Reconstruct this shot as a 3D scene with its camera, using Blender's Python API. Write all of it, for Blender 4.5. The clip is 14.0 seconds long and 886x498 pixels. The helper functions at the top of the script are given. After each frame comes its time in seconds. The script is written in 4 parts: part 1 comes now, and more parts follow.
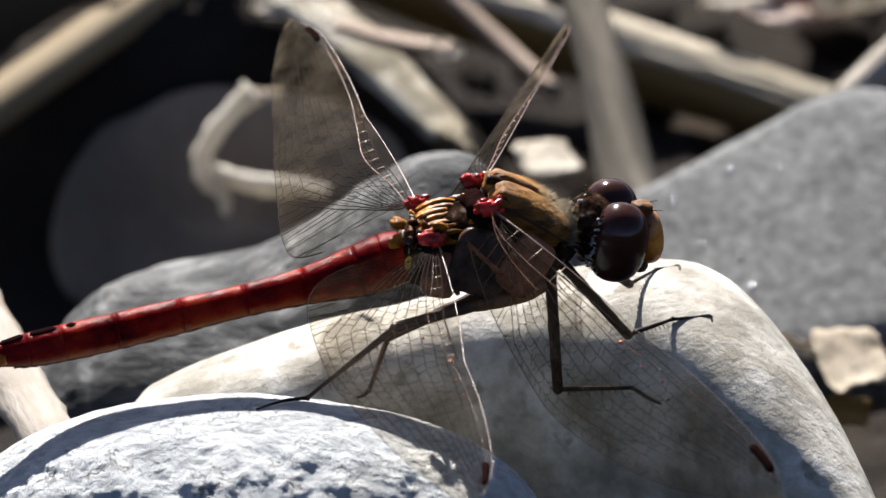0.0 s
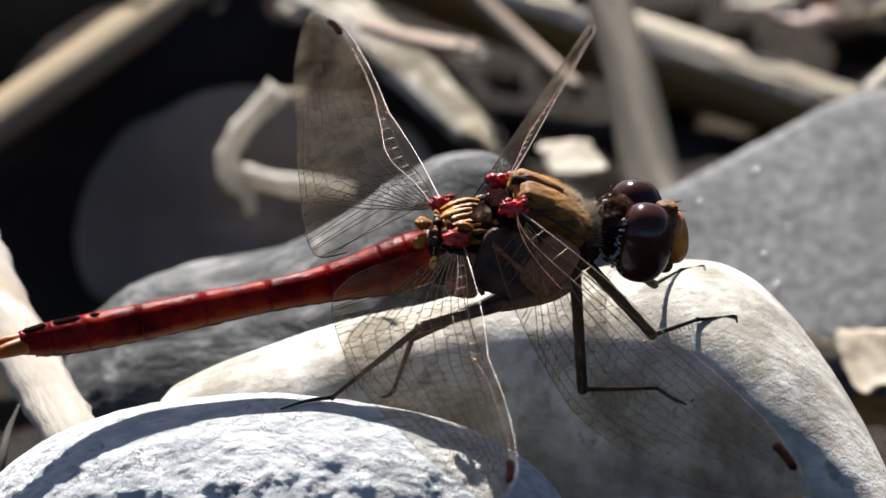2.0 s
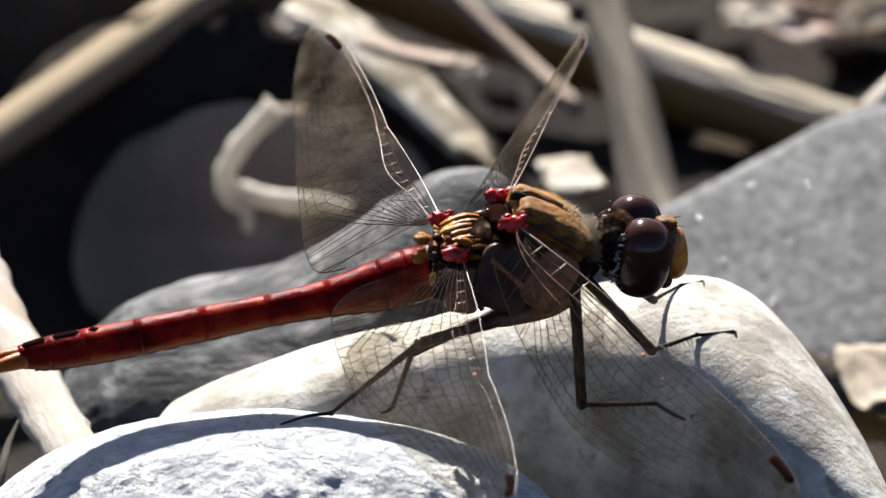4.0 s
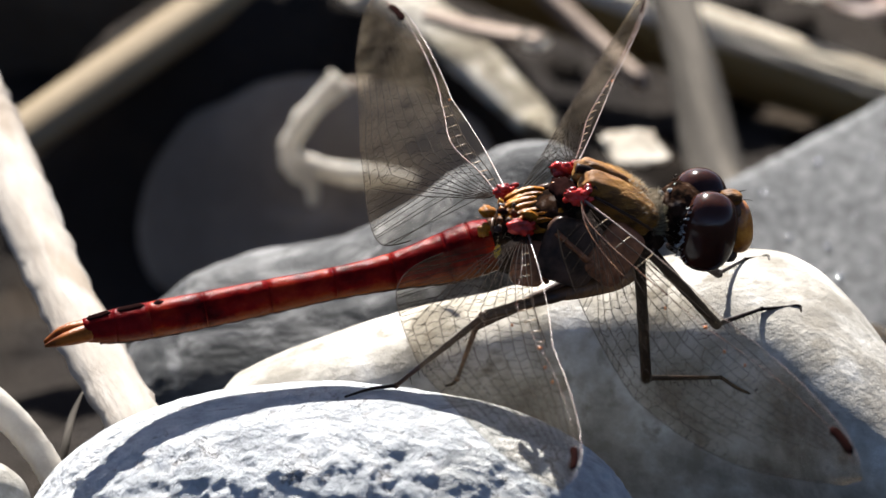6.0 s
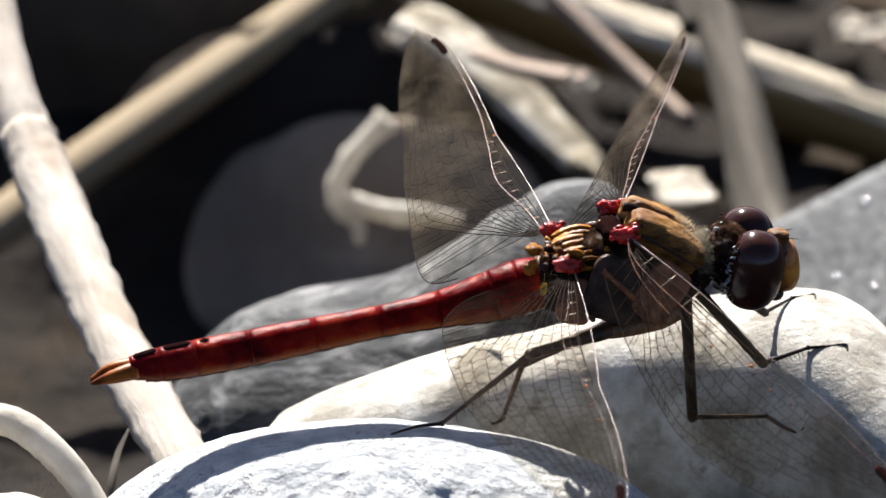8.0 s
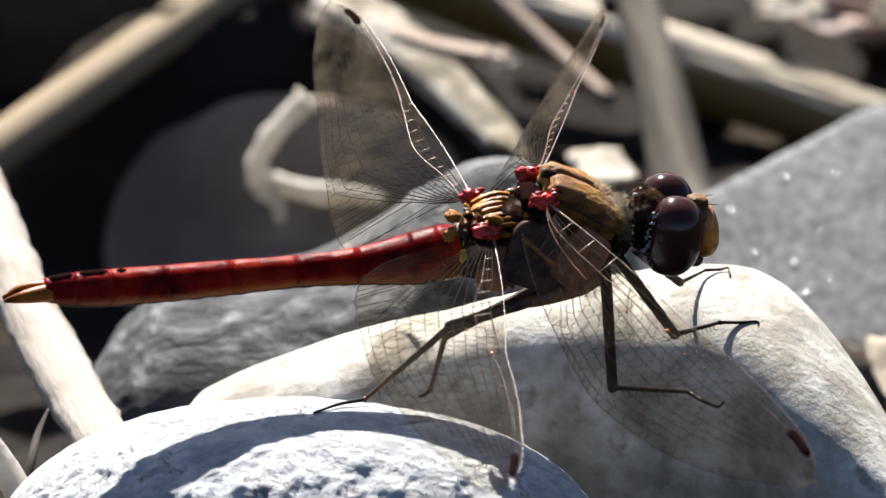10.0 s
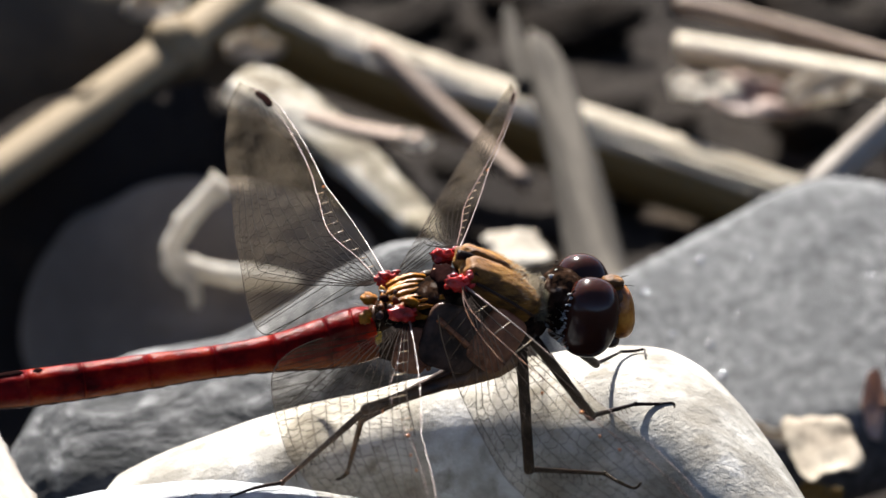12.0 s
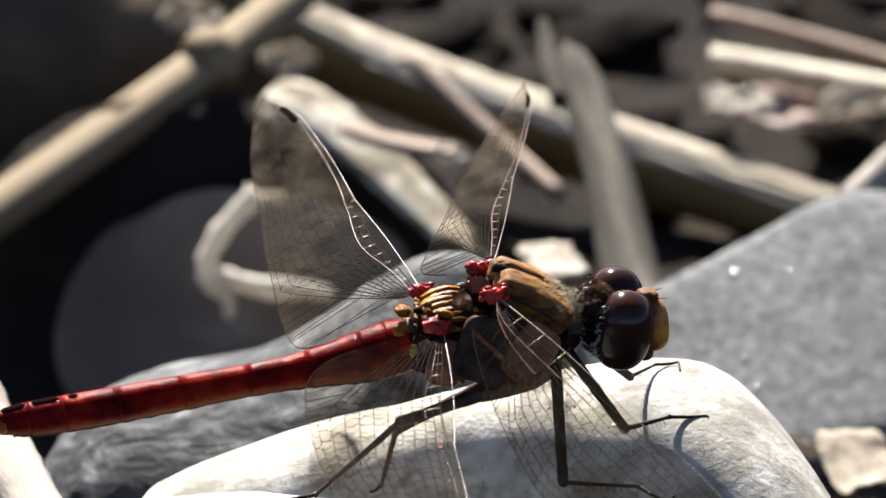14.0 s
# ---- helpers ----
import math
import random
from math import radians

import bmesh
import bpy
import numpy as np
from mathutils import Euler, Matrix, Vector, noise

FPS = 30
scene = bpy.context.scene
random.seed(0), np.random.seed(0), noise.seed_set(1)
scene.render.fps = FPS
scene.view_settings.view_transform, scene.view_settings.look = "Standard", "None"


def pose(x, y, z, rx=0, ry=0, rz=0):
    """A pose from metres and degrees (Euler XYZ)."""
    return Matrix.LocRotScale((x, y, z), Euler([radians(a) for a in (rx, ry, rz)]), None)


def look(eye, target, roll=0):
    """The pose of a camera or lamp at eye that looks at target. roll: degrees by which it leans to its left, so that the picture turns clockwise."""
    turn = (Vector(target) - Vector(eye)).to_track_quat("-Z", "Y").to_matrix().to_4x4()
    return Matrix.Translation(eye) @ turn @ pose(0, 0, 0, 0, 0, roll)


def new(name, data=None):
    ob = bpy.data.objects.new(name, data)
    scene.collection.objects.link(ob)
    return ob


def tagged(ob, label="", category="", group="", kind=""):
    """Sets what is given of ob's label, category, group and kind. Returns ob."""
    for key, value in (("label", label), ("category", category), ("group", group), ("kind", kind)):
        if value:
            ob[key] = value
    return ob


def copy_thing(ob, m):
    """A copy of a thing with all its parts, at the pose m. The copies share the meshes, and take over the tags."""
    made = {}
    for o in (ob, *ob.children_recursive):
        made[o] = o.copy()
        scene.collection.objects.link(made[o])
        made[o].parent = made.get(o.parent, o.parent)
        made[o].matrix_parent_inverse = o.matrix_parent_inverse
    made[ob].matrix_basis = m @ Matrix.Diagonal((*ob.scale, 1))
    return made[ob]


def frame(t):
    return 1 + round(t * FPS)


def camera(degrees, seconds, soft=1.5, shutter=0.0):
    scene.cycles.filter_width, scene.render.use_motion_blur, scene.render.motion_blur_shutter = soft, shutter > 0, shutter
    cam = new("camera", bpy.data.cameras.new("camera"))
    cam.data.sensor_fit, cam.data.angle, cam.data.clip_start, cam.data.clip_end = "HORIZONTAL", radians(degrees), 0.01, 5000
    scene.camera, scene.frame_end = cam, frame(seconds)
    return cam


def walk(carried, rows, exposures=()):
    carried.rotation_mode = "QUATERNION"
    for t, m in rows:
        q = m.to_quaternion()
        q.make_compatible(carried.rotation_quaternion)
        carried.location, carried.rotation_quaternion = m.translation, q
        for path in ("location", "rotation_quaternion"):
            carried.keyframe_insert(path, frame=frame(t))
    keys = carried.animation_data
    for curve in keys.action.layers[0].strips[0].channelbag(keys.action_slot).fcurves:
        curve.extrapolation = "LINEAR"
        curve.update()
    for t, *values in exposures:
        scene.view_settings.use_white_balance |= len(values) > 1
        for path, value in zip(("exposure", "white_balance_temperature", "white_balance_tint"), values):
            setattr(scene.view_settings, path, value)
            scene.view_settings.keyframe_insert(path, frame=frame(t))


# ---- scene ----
# One red darter dragonfly on pebbles among dry reeds. Built in millimetres, stored in metres.
MM = 0.001

# ---- camera ----
cam = camera(5.6, 14.0)
cam.data.dof.use_dof = True
cam.data.dof.focus_distance = 0.502
cam.data.dof.aperture_fstop = 84
walk(cam, [
    (0, pose(0.00088, -0.44147, 0.23518, 61.968, 0, -0.296)),
    (0.5, pose(0.00088, -0.44147, 0.23518, 62.051, 0, -0.201)),
    (1, pose(0.00088, -0.44147, 0.23518, 61.979, 0, -0.114)),
    (1.5, pose(0.00088, -0.44147, 0.23518, 61.880, 0, -0.083)),
    (2, pose(0.00088, -0.44147, 0.23518, 61.968, 0, -0.118)),
    (2.5, pose(0.00088, -0.44147, 0.23518, 62.066, 0, -0.235)),
    (2.7, pose(0.00088, -0.44147, 0.23518, 62.102, 0, -0.269)),
    (4.8, pose(0.00032, -0.44147, 0.23461, 62.105, 0, -0.007)),
    (5, pose(0.00032, -0.44147, 0.23461, 62.013, 0, 0.041)),
    (5.5, pose(0.00032, -0.44147, 0.23461, 61.830, 0, 0.097)),
    (6, pose(0.00032, -0.44147, 0.23461, 61.952, 0, 0.270)),
    (6.5, pose(0.00032, -0.44147, 0.23445, 62.204, 0, 0.460)),
    (7, pose(0.00032, -0.44147, 0.23430, 62.312, 0, 0.592)),
    (7.5, pose(0.00032, -0.44147, 0.23414, 62.334, 0, 0.620)),
    (8, pose(0.00032, -0.44147, 0.23414, 62.239, 0, 0.602)),
    (8.2, pose(0.00032, -0.44147, 0.23414, 62.218, 0, 0.526)),
    (10.3, pose(0.00079, -0.44147, 0.23367, 62.113, 0, -0.053)),
    (10.5, pose(0.00079, -0.44147, 0.23367, 62.096, 0, -0.166)),
    (11, pose(0.00079, -0.44147, 0.23367, 62.130, 0, -0.351)),
    (11.5, pose(0.00079, -0.44147, 0.23367, 62.510, 0, -0.431)),
    (12, pose(0.00079, -0.44147, 0.23367, 62.668, 0, -0.517)),
    (12.5, pose(0.00079, -0.44147, 0.23367, 62.659, 0, -0.501)),
    (13, pose(0.00079, -0.44147, 0.23367, 62.640, 0, -0.426)),
    (13.5, pose(0.00079, -0.44147, 0.23367, 62.711, 0, -0.279)),
    (14, pose(0.00079, -0.44147, 0.23367, 62.744, 0, -0.272)),
], exposures=[(0, 1.86), (2.5, 1.9), (5, 2.04), (6.5, 2.02), (8, 2.1), (10.5, 2.13), (14, 2.13)])

# ---- world and sun ----
SUN_EL, SUN_AZ = 36.0, -12.0
world = bpy.data.worlds.new("sky")
scene.world = world
world.use_nodes = True
wn = world.node_tree.nodes
sky = wn.new("ShaderNodeTexSky")
sky.sky_type = "NISHITA"
sky.sun_disc = False
sky.sun_elevation = radians(SUN_EL)
sky.sun_rotation = radians(SUN_AZ)
sky.air_density, sky.dust_density = 0.35, 0.8
wn["Background"].inputs[1].default_value = 0.066
world.node_tree.links.new(sky.outputs[0], wn["Background"].inputs[0])
sun_data = bpy.data.lights.new("sun", "SUN")
sun_data.energy = 5.0
sun_data.angle = radians(0.55)
sun_data.color = (1.0, 0.96, 0.91)
sun = new("sun", sun_data)
sun_dir = Vector((math.sin(radians(SUN_AZ)) * math.cos(radians(SUN_EL)),
                  math.cos(radians(SUN_AZ)) * math.cos(radians(SUN_EL)), math.sin(radians(SUN_EL))))
sun.matrix_world = look(sun_dir * 2, (0, 0, 0))


# ---- materials ----
def mat(name, stops, scale=300, rough=0.6, bump=0.0, bscale=900, coat=0.0, metal=0.0, spec=0.5,
        stretch=(1, 1, 1), spots=None, cracks=None, under=None, detail=8, distort=0.0, trans=0.0, sss=0.0, polish=0.3):
    """stops: (position, colour) for a noise of that many cycles a metre; spots: (scale, edge, colour); 
    cracks: (scale, half width, colour); under: colour of the belly side and where it starts; trans: share of light let through."""
    m = bpy.data.materials.new(name)
    m.use_nodes = True
    nt = m.node_tree
    N, L = nt.nodes, nt.links.new
    b = N["Principled BSDF"]
    tc = N.new("ShaderNodeTexCoord")
    mp = N.new("ShaderNodeMapping")
    mp.inputs["Scale"].default_value = stretch
    L(tc.outputs["Object"], mp.inputs[0])
    n1 = N.new("ShaderNodeTexNoise")
    n1.inputs["Scale"].default_value = scale
    n1.inputs["Detail"].default_value = detail
    n1.inputs["Roughness"].default_value = 0.6
    n1.inputs["Distortion"].default_value = distort
    L(mp.outputs[0], n1.inputs["Vector"])
    r = N.new("ShaderNodeValToRGB")
    while len(r.color_ramp.elements) < len(stops):
        r.color_ramp.elements.new(0.5)
    for e, (p, c) in zip(r.color_ramp.elements, stops):
        e.position, e.color = p, (*c, 1)
    L(n1.outputs[0], r.inputs[0])
    col = r.outputs[0]
    if spots:
        s, edge, c = spots
        n2 = N.new("ShaderNodeTexNoise")
        n2.inputs["Scale"].default_value = s
        n2.inputs["Detail"].default_value = 5
        L(mp.outputs[0], n2.inputs["Vector"])
        mr = N.new("ShaderNodeMapRange")
        mr.inputs[1].default_value, mr.inputs[2].default_value = edge, edge + 0.12
        L(n2.outputs[0], mr.inputs[0])
        mx = N.new("ShaderNodeMix")
        mx.data_type = "RGBA"
        L(mr.outputs[0], mx.inputs[0])
        L(col, mx.inputs[6])
        mx.inputs[7].default_value = (*c, 1)
        col = mx.outputs[2]
    if under:
        geo = N.new("ShaderNodeSeparateXYZ")
        L(tc.outputs["Normal"], geo.inputs[0])
        ad = N.new("ShaderNodeMath")
        ad.operation = "MULTIPLY_ADD"
        L(n1.outputs[0], ad.inputs[0])
        ad.inputs[1].default_value = -1.6
        L(geo.outputs[2], ad.inputs[2])
        mr = N.new("ShaderNodeMapRange")
        mr.inputs[1].default_value, mr.inputs[2].default_value = under[1], under[1] - 0.65
        L(ad.outputs[0], mr.inputs[0])
        mx = N.new("ShaderNodeMix")
        mx.data_type = "RGBA"
        L(mr.outputs[0], mx.inputs[0])
        L(col, mx.inputs[6])
        mx.inputs[7].default_value = (*under[0], 1)
        col = mx.outputs[2]
    crack = None
    if cracks:
        s, w, c = cracks
        n4 = N.new("ShaderNodeTexNoise")
        n4.inputs["Scale"].default_value = s
        n4.inputs["Detail"].default_value = 6
        n4.inputs["Roughness"].default_value = 0.7
        n4.inputs["Distortion"].default_value = 0.8
        L(mp.outputs[0], n4.inputs["Vector"])
        sb = N.new("ShaderNodeMath")
        sb.operation = "SUBTRACT"
        sb.inputs[1].default_value = 0.5
        L(n4.outputs[0], sb.inputs[0])
        ab = N.new("ShaderNodeMath")
        ab.operation = "ABSOLUTE"
        L(sb.outputs[0], ab.inputs[0])
        mr = N.new("ShaderNodeMapRange")
        mr.inputs[1].default_value, mr.inputs[2].default_value = w, 0.2 * w
        L(ab.outputs[0], mr.inputs[0])
        gate = N.new("ShaderNodeMapRange")
        gate.inputs[1].default_value, gate.inputs[2].default_value = 0.5, 0.62
        L(n1.outputs[0], gate.inputs[0])
        ml = N.new("ShaderNodeMath")
        ml.operation = "MULTIPLY"
        L(mr.outputs[0], ml.inputs[0])
        L(gate.outputs[0], ml.inputs[1])
        crack = ml.outputs[0]
        mx = N.new("ShaderNodeMix")
        mx.data_type = "RGBA"
        L(crack, mx.inputs[0])
        L(col, mx.inputs[6])
        mx.inputs[7].default_value = (*c, 1)
        col = mx.outputs[2]
    L(col, b.inputs["Base Color"])
    b.inputs["Roughness"].default_value = rough
    b.inputs["Metallic"].default_value = metal
    b.inputs["Coat Weight"].default_value = coat
    b.inputs["Coat Roughness"].default_value = polish
    b.inputs["Specular IOR Level"].default_value = spec
    if bump:
        n3 = N.new("ShaderNodeTexNoise")
        n3.inputs["Scale"].default_value = bscale
        n3.inputs["Detail"].default_value = 8
        n3.inputs["Roughness"].default_value = 0.65
        L(mp.outputs[0], n3.inputs["Vector"])
        bp = N.new("ShaderNodeBump")
        bp.inputs["Strength"].default_value = 1.0
        bp.inputs["Distance"].default_value = bump * MM
        height = n3.outputs[0]
        if crack:
            dn = N.new("ShaderNodeMath")
            dn.operation = "SUBTRACT"
            L(height, dn.inputs[0])
            L(crack, dn.inputs[1])
            height = dn.outputs[0]
        L(height, bp.inputs["Height"])
        L(bp.outputs[0], b.inputs["Normal"])
    if sss:
        b.inputs["Subsurface Weight"].default_value = sss
        b.inputs["Subsurface Radius"].default_value = (1.0, 0.25, 0.1)
        b.inputs["Subsurface Scale"].default_value = 0.0006 if sss < 0.5 else 0.0016
    if trans:
        tl = N.new("ShaderNodeBsdfTranslucent")
        L(col, tl.inputs[0])
        ms = N.new("ShaderNodeMixShader")
        ms.inputs[0].default_value = trans
        L(b.outputs[0], ms.inputs[1])
        L(tl.outputs[0], ms.inputs[2])
        L(ms.outputs[0], N["Material Output"].inputs[0])
    return m


def grey(v, tint=(1, 1, 1)):
    return tuple(v * t for t in tint)


COOL = (0.95, 1.0, 1.04)
M_ROCK_PALE = mat("pale_limestone", [(0.38, (0.155, 0.14, 0.113)), (0.52, (0.275, 0.259, 0.224)), (0.66, (0.43, 0.415, 0.385))],
                  scale=240, rough=0.9, bump=0.2, bscale=1000, spots=(620, 0.575, (0.165, 0.148, 0.117)))
M_ROCK_ROUGH = mat("rough_limestone", [(0.3, grey(0.24, COOL)), (0.5, grey(0.36, COOL)), (0.7, grey(0.47))],
                   scale=520, rough=0.95, bump=1.05, bscale=800, spots=(1000, 0.62, grey(0.28)), cracks=(150, 0.012, (0.2, 0.19, 0.18)))
M_ROCK_GREY = mat("grey_slate", [(0.38, grey(0.028, COOL)), (0.5, grey(0.058, COOL)), (0.62, grey(0.105))],
                  scale=1100, rough=0.8, bump=0.15, bscale=1100, spots=(300, 0.56, grey(0.05, COOL)), spec=0.3)
M_ROCK_VEIN = mat("banded_slate", [(0.4, grey(0.02, COOL)), (0.48, grey(0.034, COOL)), (0.54, grey(0.062)), (0.61, grey(0.125))],
                  scale=150, rough=0.85, bump=1.6, bscale=130, stretch=(0.5, 1.0, 1.5), distort=2.4, detail=6, spec=0.2)
M_ROCK_DARK = mat("dark_slate", [(0.3, grey(0.085, (1.26, 1, 0.75))), (0.5, grey(0.14, (1.26, 1, 0.75))), (0.75, grey(0.23, (1.26, 1, 0.75)))],
                  scale=90, rough=0.8, bump=0.1, bscale=500, spec=0.2)
M_ROCK_BROWN = mat("brown_stone", [(0.35, (0.045, 0.036, 0.027)), (0.55, (0.075, 0.058, 0.04)), (0.7, (0.14, 0.105, 0.065))],
                   scale=60, rough=0.9, bump=0.4, bscale=300, spec=0.1)
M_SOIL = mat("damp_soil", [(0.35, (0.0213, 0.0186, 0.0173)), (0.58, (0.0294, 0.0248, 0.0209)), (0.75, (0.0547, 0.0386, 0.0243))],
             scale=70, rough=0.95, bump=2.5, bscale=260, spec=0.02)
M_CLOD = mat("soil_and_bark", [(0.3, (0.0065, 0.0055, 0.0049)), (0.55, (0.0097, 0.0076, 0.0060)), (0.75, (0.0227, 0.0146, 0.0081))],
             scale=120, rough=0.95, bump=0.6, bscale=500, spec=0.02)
M_REED = mat("dry_reed", [(0.25, (0.112, 0.077, 0.036)), (0.5, (0.189, 0.139, 0.077)), (0.75, (0.275, 0.215, 0.133))],
             scale=420, rough=0.7, bump=0.1, bscale=900, stretch=(0.08, 1, 1), spec=0.15, trans=0.12)
M_REED_PALE = mat("bleached_reed", [(0.3, (0.146, 0.119, 0.090)), (0.5, (0.228, 0.198, 0.163)), (0.7, (0.301, 0.275, 0.241))],
                  scale=480, rough=0.85, bump=0.35, bscale=600, stretch=(0.2, 1, 1), spots=(420, 0.58, (0.18, 0.14, 0.1)))
M_REED_GREY = mat("weathered_stalk", [(0.36, (0.02, 0.016, 0.011)), (0.5, (0.052, 0.044, 0.034)), (0.64, (0.11, 0.095, 0.076))],
                  scale=600, rough=0.85, bump=0.3, bscale=900, stretch=(0.06, 1, 1), spec=0.15, trans=0.2)
M_REED_MOULD = mat("mottled_stalk", [(0.4, (0.075, 0.052, 0.022)), (0.49, (0.18, 0.15, 0.095)), (0.58, (0.4, 0.36, 0.29))],
                   scale=260, rough=0.8, bump=0.8, bscale=350)
M_STALK = mat("brown_stalk", [(0.25, (0.1, 0.066, 0.022)), (0.5, (0.18, 0.12, 0.042)), (0.75, (0.27, 0.19, 0.085))],
              scale=420, rough=0.8, bump=0.4, bscale=700, stretch=(0.08, 1, 1), spec=0.15, trans=0.12)
M_TWIG = mat("tan_brown_twig", [(0.3, (0.12, 0.078, 0.052)), (0.5, (0.22, 0.155, 0.11)), (0.7, (0.33, 0.25, 0.19))],
             scale=420, rough=0.8, bump=0.3, bscale=600, stretch=(0.15, 1, 1))
M_STRAW = mat("bleached_fibre", [(0.25, (0.24, 0.19, 0.12)), (0.5, (0.44, 0.38, 0.28)), (0.75, (0.62, 0.56, 0.46))],
              scale=420, rough=0.75, bump=0.2, bscale=700, stretch=(0.15, 1, 1))
M_BARK = mat("bleached_bark", [(0.25, (0.36, 0.32, 0.26)), (0.5, (0.55, 0.51, 0.44)), (0.75, (0.68, 0.65, 0.58))],
             scale=420, rough=0.8, bump=0.3, bscale=500, trans=0.45)
M_LEAF = mat("dead_leaf", [(0.3, (0.2, 0.12, 0.09)), (0.5, (0.4, 0.29, 0.24)), (0.7, (0.58, 0.51, 0.47))],
             scale=130, rough=0.8, bump=0.4, bscale=300, trans=0.4)
M_LEAF_PALE = mat("bleached_leaf", [(0.3, (0.33, 0.27, 0.2)), (0.5, (0.48, 0.43, 0.35)), (0.7, (0.6, 0.56, 0.49))],
                  scale=200, rough=0.8, bump=0.3, bscale=400, trans=0.4, spots=(420, 0.66, (0.26, 0.18, 0.11)))
M_LEAF_TAN = mat("tan_leaf", [(0.3, (0.16, 0.12, 0.08)), (0.5, (0.26, 0.215, 0.155)), (0.7, (0.36, 0.31, 0.24))],
                 scale=220, rough=0.85, bump=0.25, bscale=500, trans=0.2)
M_RED = mat("red_cuticle", [(0.34, (0.026, 0.0012, 0.0016)), (0.5, (0.115, 0.003, 0.0026)), (0.68, (0.21, 0.016, 0.005))],
            scale=420, rough=0.2, bump=0.12, bscale=1100, spec=0.02, under=((0.12, 0.03, 0.005), -0.75), sss=0.1)
M_YELLOW = mat("yellow_spark", [(0.3, (0.4, 0.2, 0.01)), (0.6, (0.7, 0.45, 0.03))], scale=500, rough=0.3, spec=0.3)
M_RED_DARK = mat("dark_red_cuticle", [(0.3, (0.035, 0.002, 0.003)), (0.55, (0.12, 0.004, 0.004)), (0.8, (0.22, 0.03, 0.011))],
                 scale=520, rough=0.24, bump=0.08, bscale=1700, spec=0.02, under=((0.1, 0.026, 0.006), -0.75))
M_ORANGE = mat("orange_cuticle", [(0.38, (0.045, 0.011, 0.003)), (0.62, (0.2, 0.056, 0.008))], scale=900, rough=0.35, spec=0.06, bump=0.03, bscale=2500)
M_GOLD = mat("golden_brown_cuticle", [(0.35, (0.024, 0.008, 0.003)), (0.5, (0.075, 0.024, 0.006)), (0.68, (0.2, 0.075, 0.014))],
             scale=1100, rough=0.5, bump=0.1, bscale=2500, spec=0.1)
M_AMBER = mat("amber_cuticle", [(0.34, (0.06, 0.02, 0.002)), (0.52, (0.22, 0.08, 0.006)), (0.75, (0.36, 0.16, 0.016))], scale=1100, rough=0.32, spec=0.07, bump=0.08, bscale=2200)
M_OLIVE = mat("olive_brown_cuticle", [(0.38, (0.045, 0.018, 0.004)), (0.52, (0.16, 0.066, 0.011)), (0.68, (0.31, 0.15, 0.028))],
              scale=900, rough=0.6, spec=0.12, bump=0.16, bscale=2200, stretch=(0.35, 1, 1))
M_GLOSS = mat("black_gloss_cuticle", [(0.38, (0.016, 0.01, 0.008)), (0.62, (0.06, 0.034, 0.024))], scale=900, rough=0.2, bump=0.1, bscale=1400, spec=0.06)
M_RUSSET = mat("russet_cuticle", [(0.38, (0.075, 0.026, 0.013)), (0.62, (0.27, 0.1, 0.045))], scale=800, rough=0.26, bump=0.1, bscale=1500, spec=0.15)
M_BROWN = mat("brown_black_cuticle", [(0.3, (0.012, 0.008, 0.007)), (0.55, (0.035, 0.018, 0.012)), (0.75, (0.09, 0.045, 0.02))],
              scale=420, rough=0.45, bump=0.06, bscale=1500, spec=0.1)
M_HINGE = mat("crimson_wing_root", [(0.37, (0.03, 0.002, 0.002)), (0.58, (0.36, 0.014, 0.009))], scale=1100, rough=0.18, spec=0.25, bump=0.1, bscale=2000)
M_BLACK = mat("black_leg_cuticle", [(0.3, (0.004, 0.003, 0.0025)), (0.6, (0.018, 0.009, 0.005))], scale=900, rough=0.4, bump=0.06,
              bscale=3000, spec=0.06)
M_LEG_BROWN = mat("brown_leg_cuticle", [(0.36, (0.014, 0.007, 0.004)), (0.6, (0.085, 0.036, 0.014))], scale=600, rough=0.4, bump=0.05, bscale=1500, spec=0.25)
M_EYE = mat("maroon_eye", [(0.35, (0.014, 0.005, 0.0038)), (0.65, (0.03, 0.01, 0.0065))], scale=260, rough=0.55, spec=0.0, sss=0.2, coat=0.42, polish=0.16)
M_FACE = mat("orange_face", [(0.36, (0.12, 0.03, 0.004)), (0.5, (0.34, 0.11, 0.012)), (0.66, (0.5, 0.2, 0.03))], scale=1100, rough=0.28, spec=0.35, bump=0.06, bscale=1500)
M_DOWN = mat("golden_brown_down", [(0.3, (0.1, 0.046, 0.01)), (0.7, (0.32, 0.17, 0.045))], scale=900, rough=0.7, spec=0.1)
M_HAIR = mat("buff_hair", [(0.3, (0.14, 0.11, 0.07)), (0.7, (0.34, 0.29, 0.21))], scale=900, rough=0.7, spec=0.1)
M_GREYHAIR = mat("dark_occiput", [(0.45, (0.006, 0.004, 0.003)), (0.6, (0.03, 0.016, 0.01)), (0.74, (0.12, 0.1, 0.085))], scale=1100, rough=0.9, bump=0.2, bscale=1500, spec=0.0)
M_SILVER = mat("silver_bristle", [(0.3, (0.14, 0.135, 0.125)), (0.7, (0.36, 0.35, 0.33))], scale=900, rough=0.4)
M_VEIN = mat("dark_wing_vein", [(0.3, (0.006, 0.004, 0.003)), (0.7, (0.016, 0.009, 0.006))], scale=500, rough=0.7, spec=0.02)
M_COSTA = mat("pale_leading_vein", [(0.35, (0.05, 0.028, 0.021)), (0.65, (0.19, 0.125, 0.1))], scale=350, rough=0.35, spec=0.25)
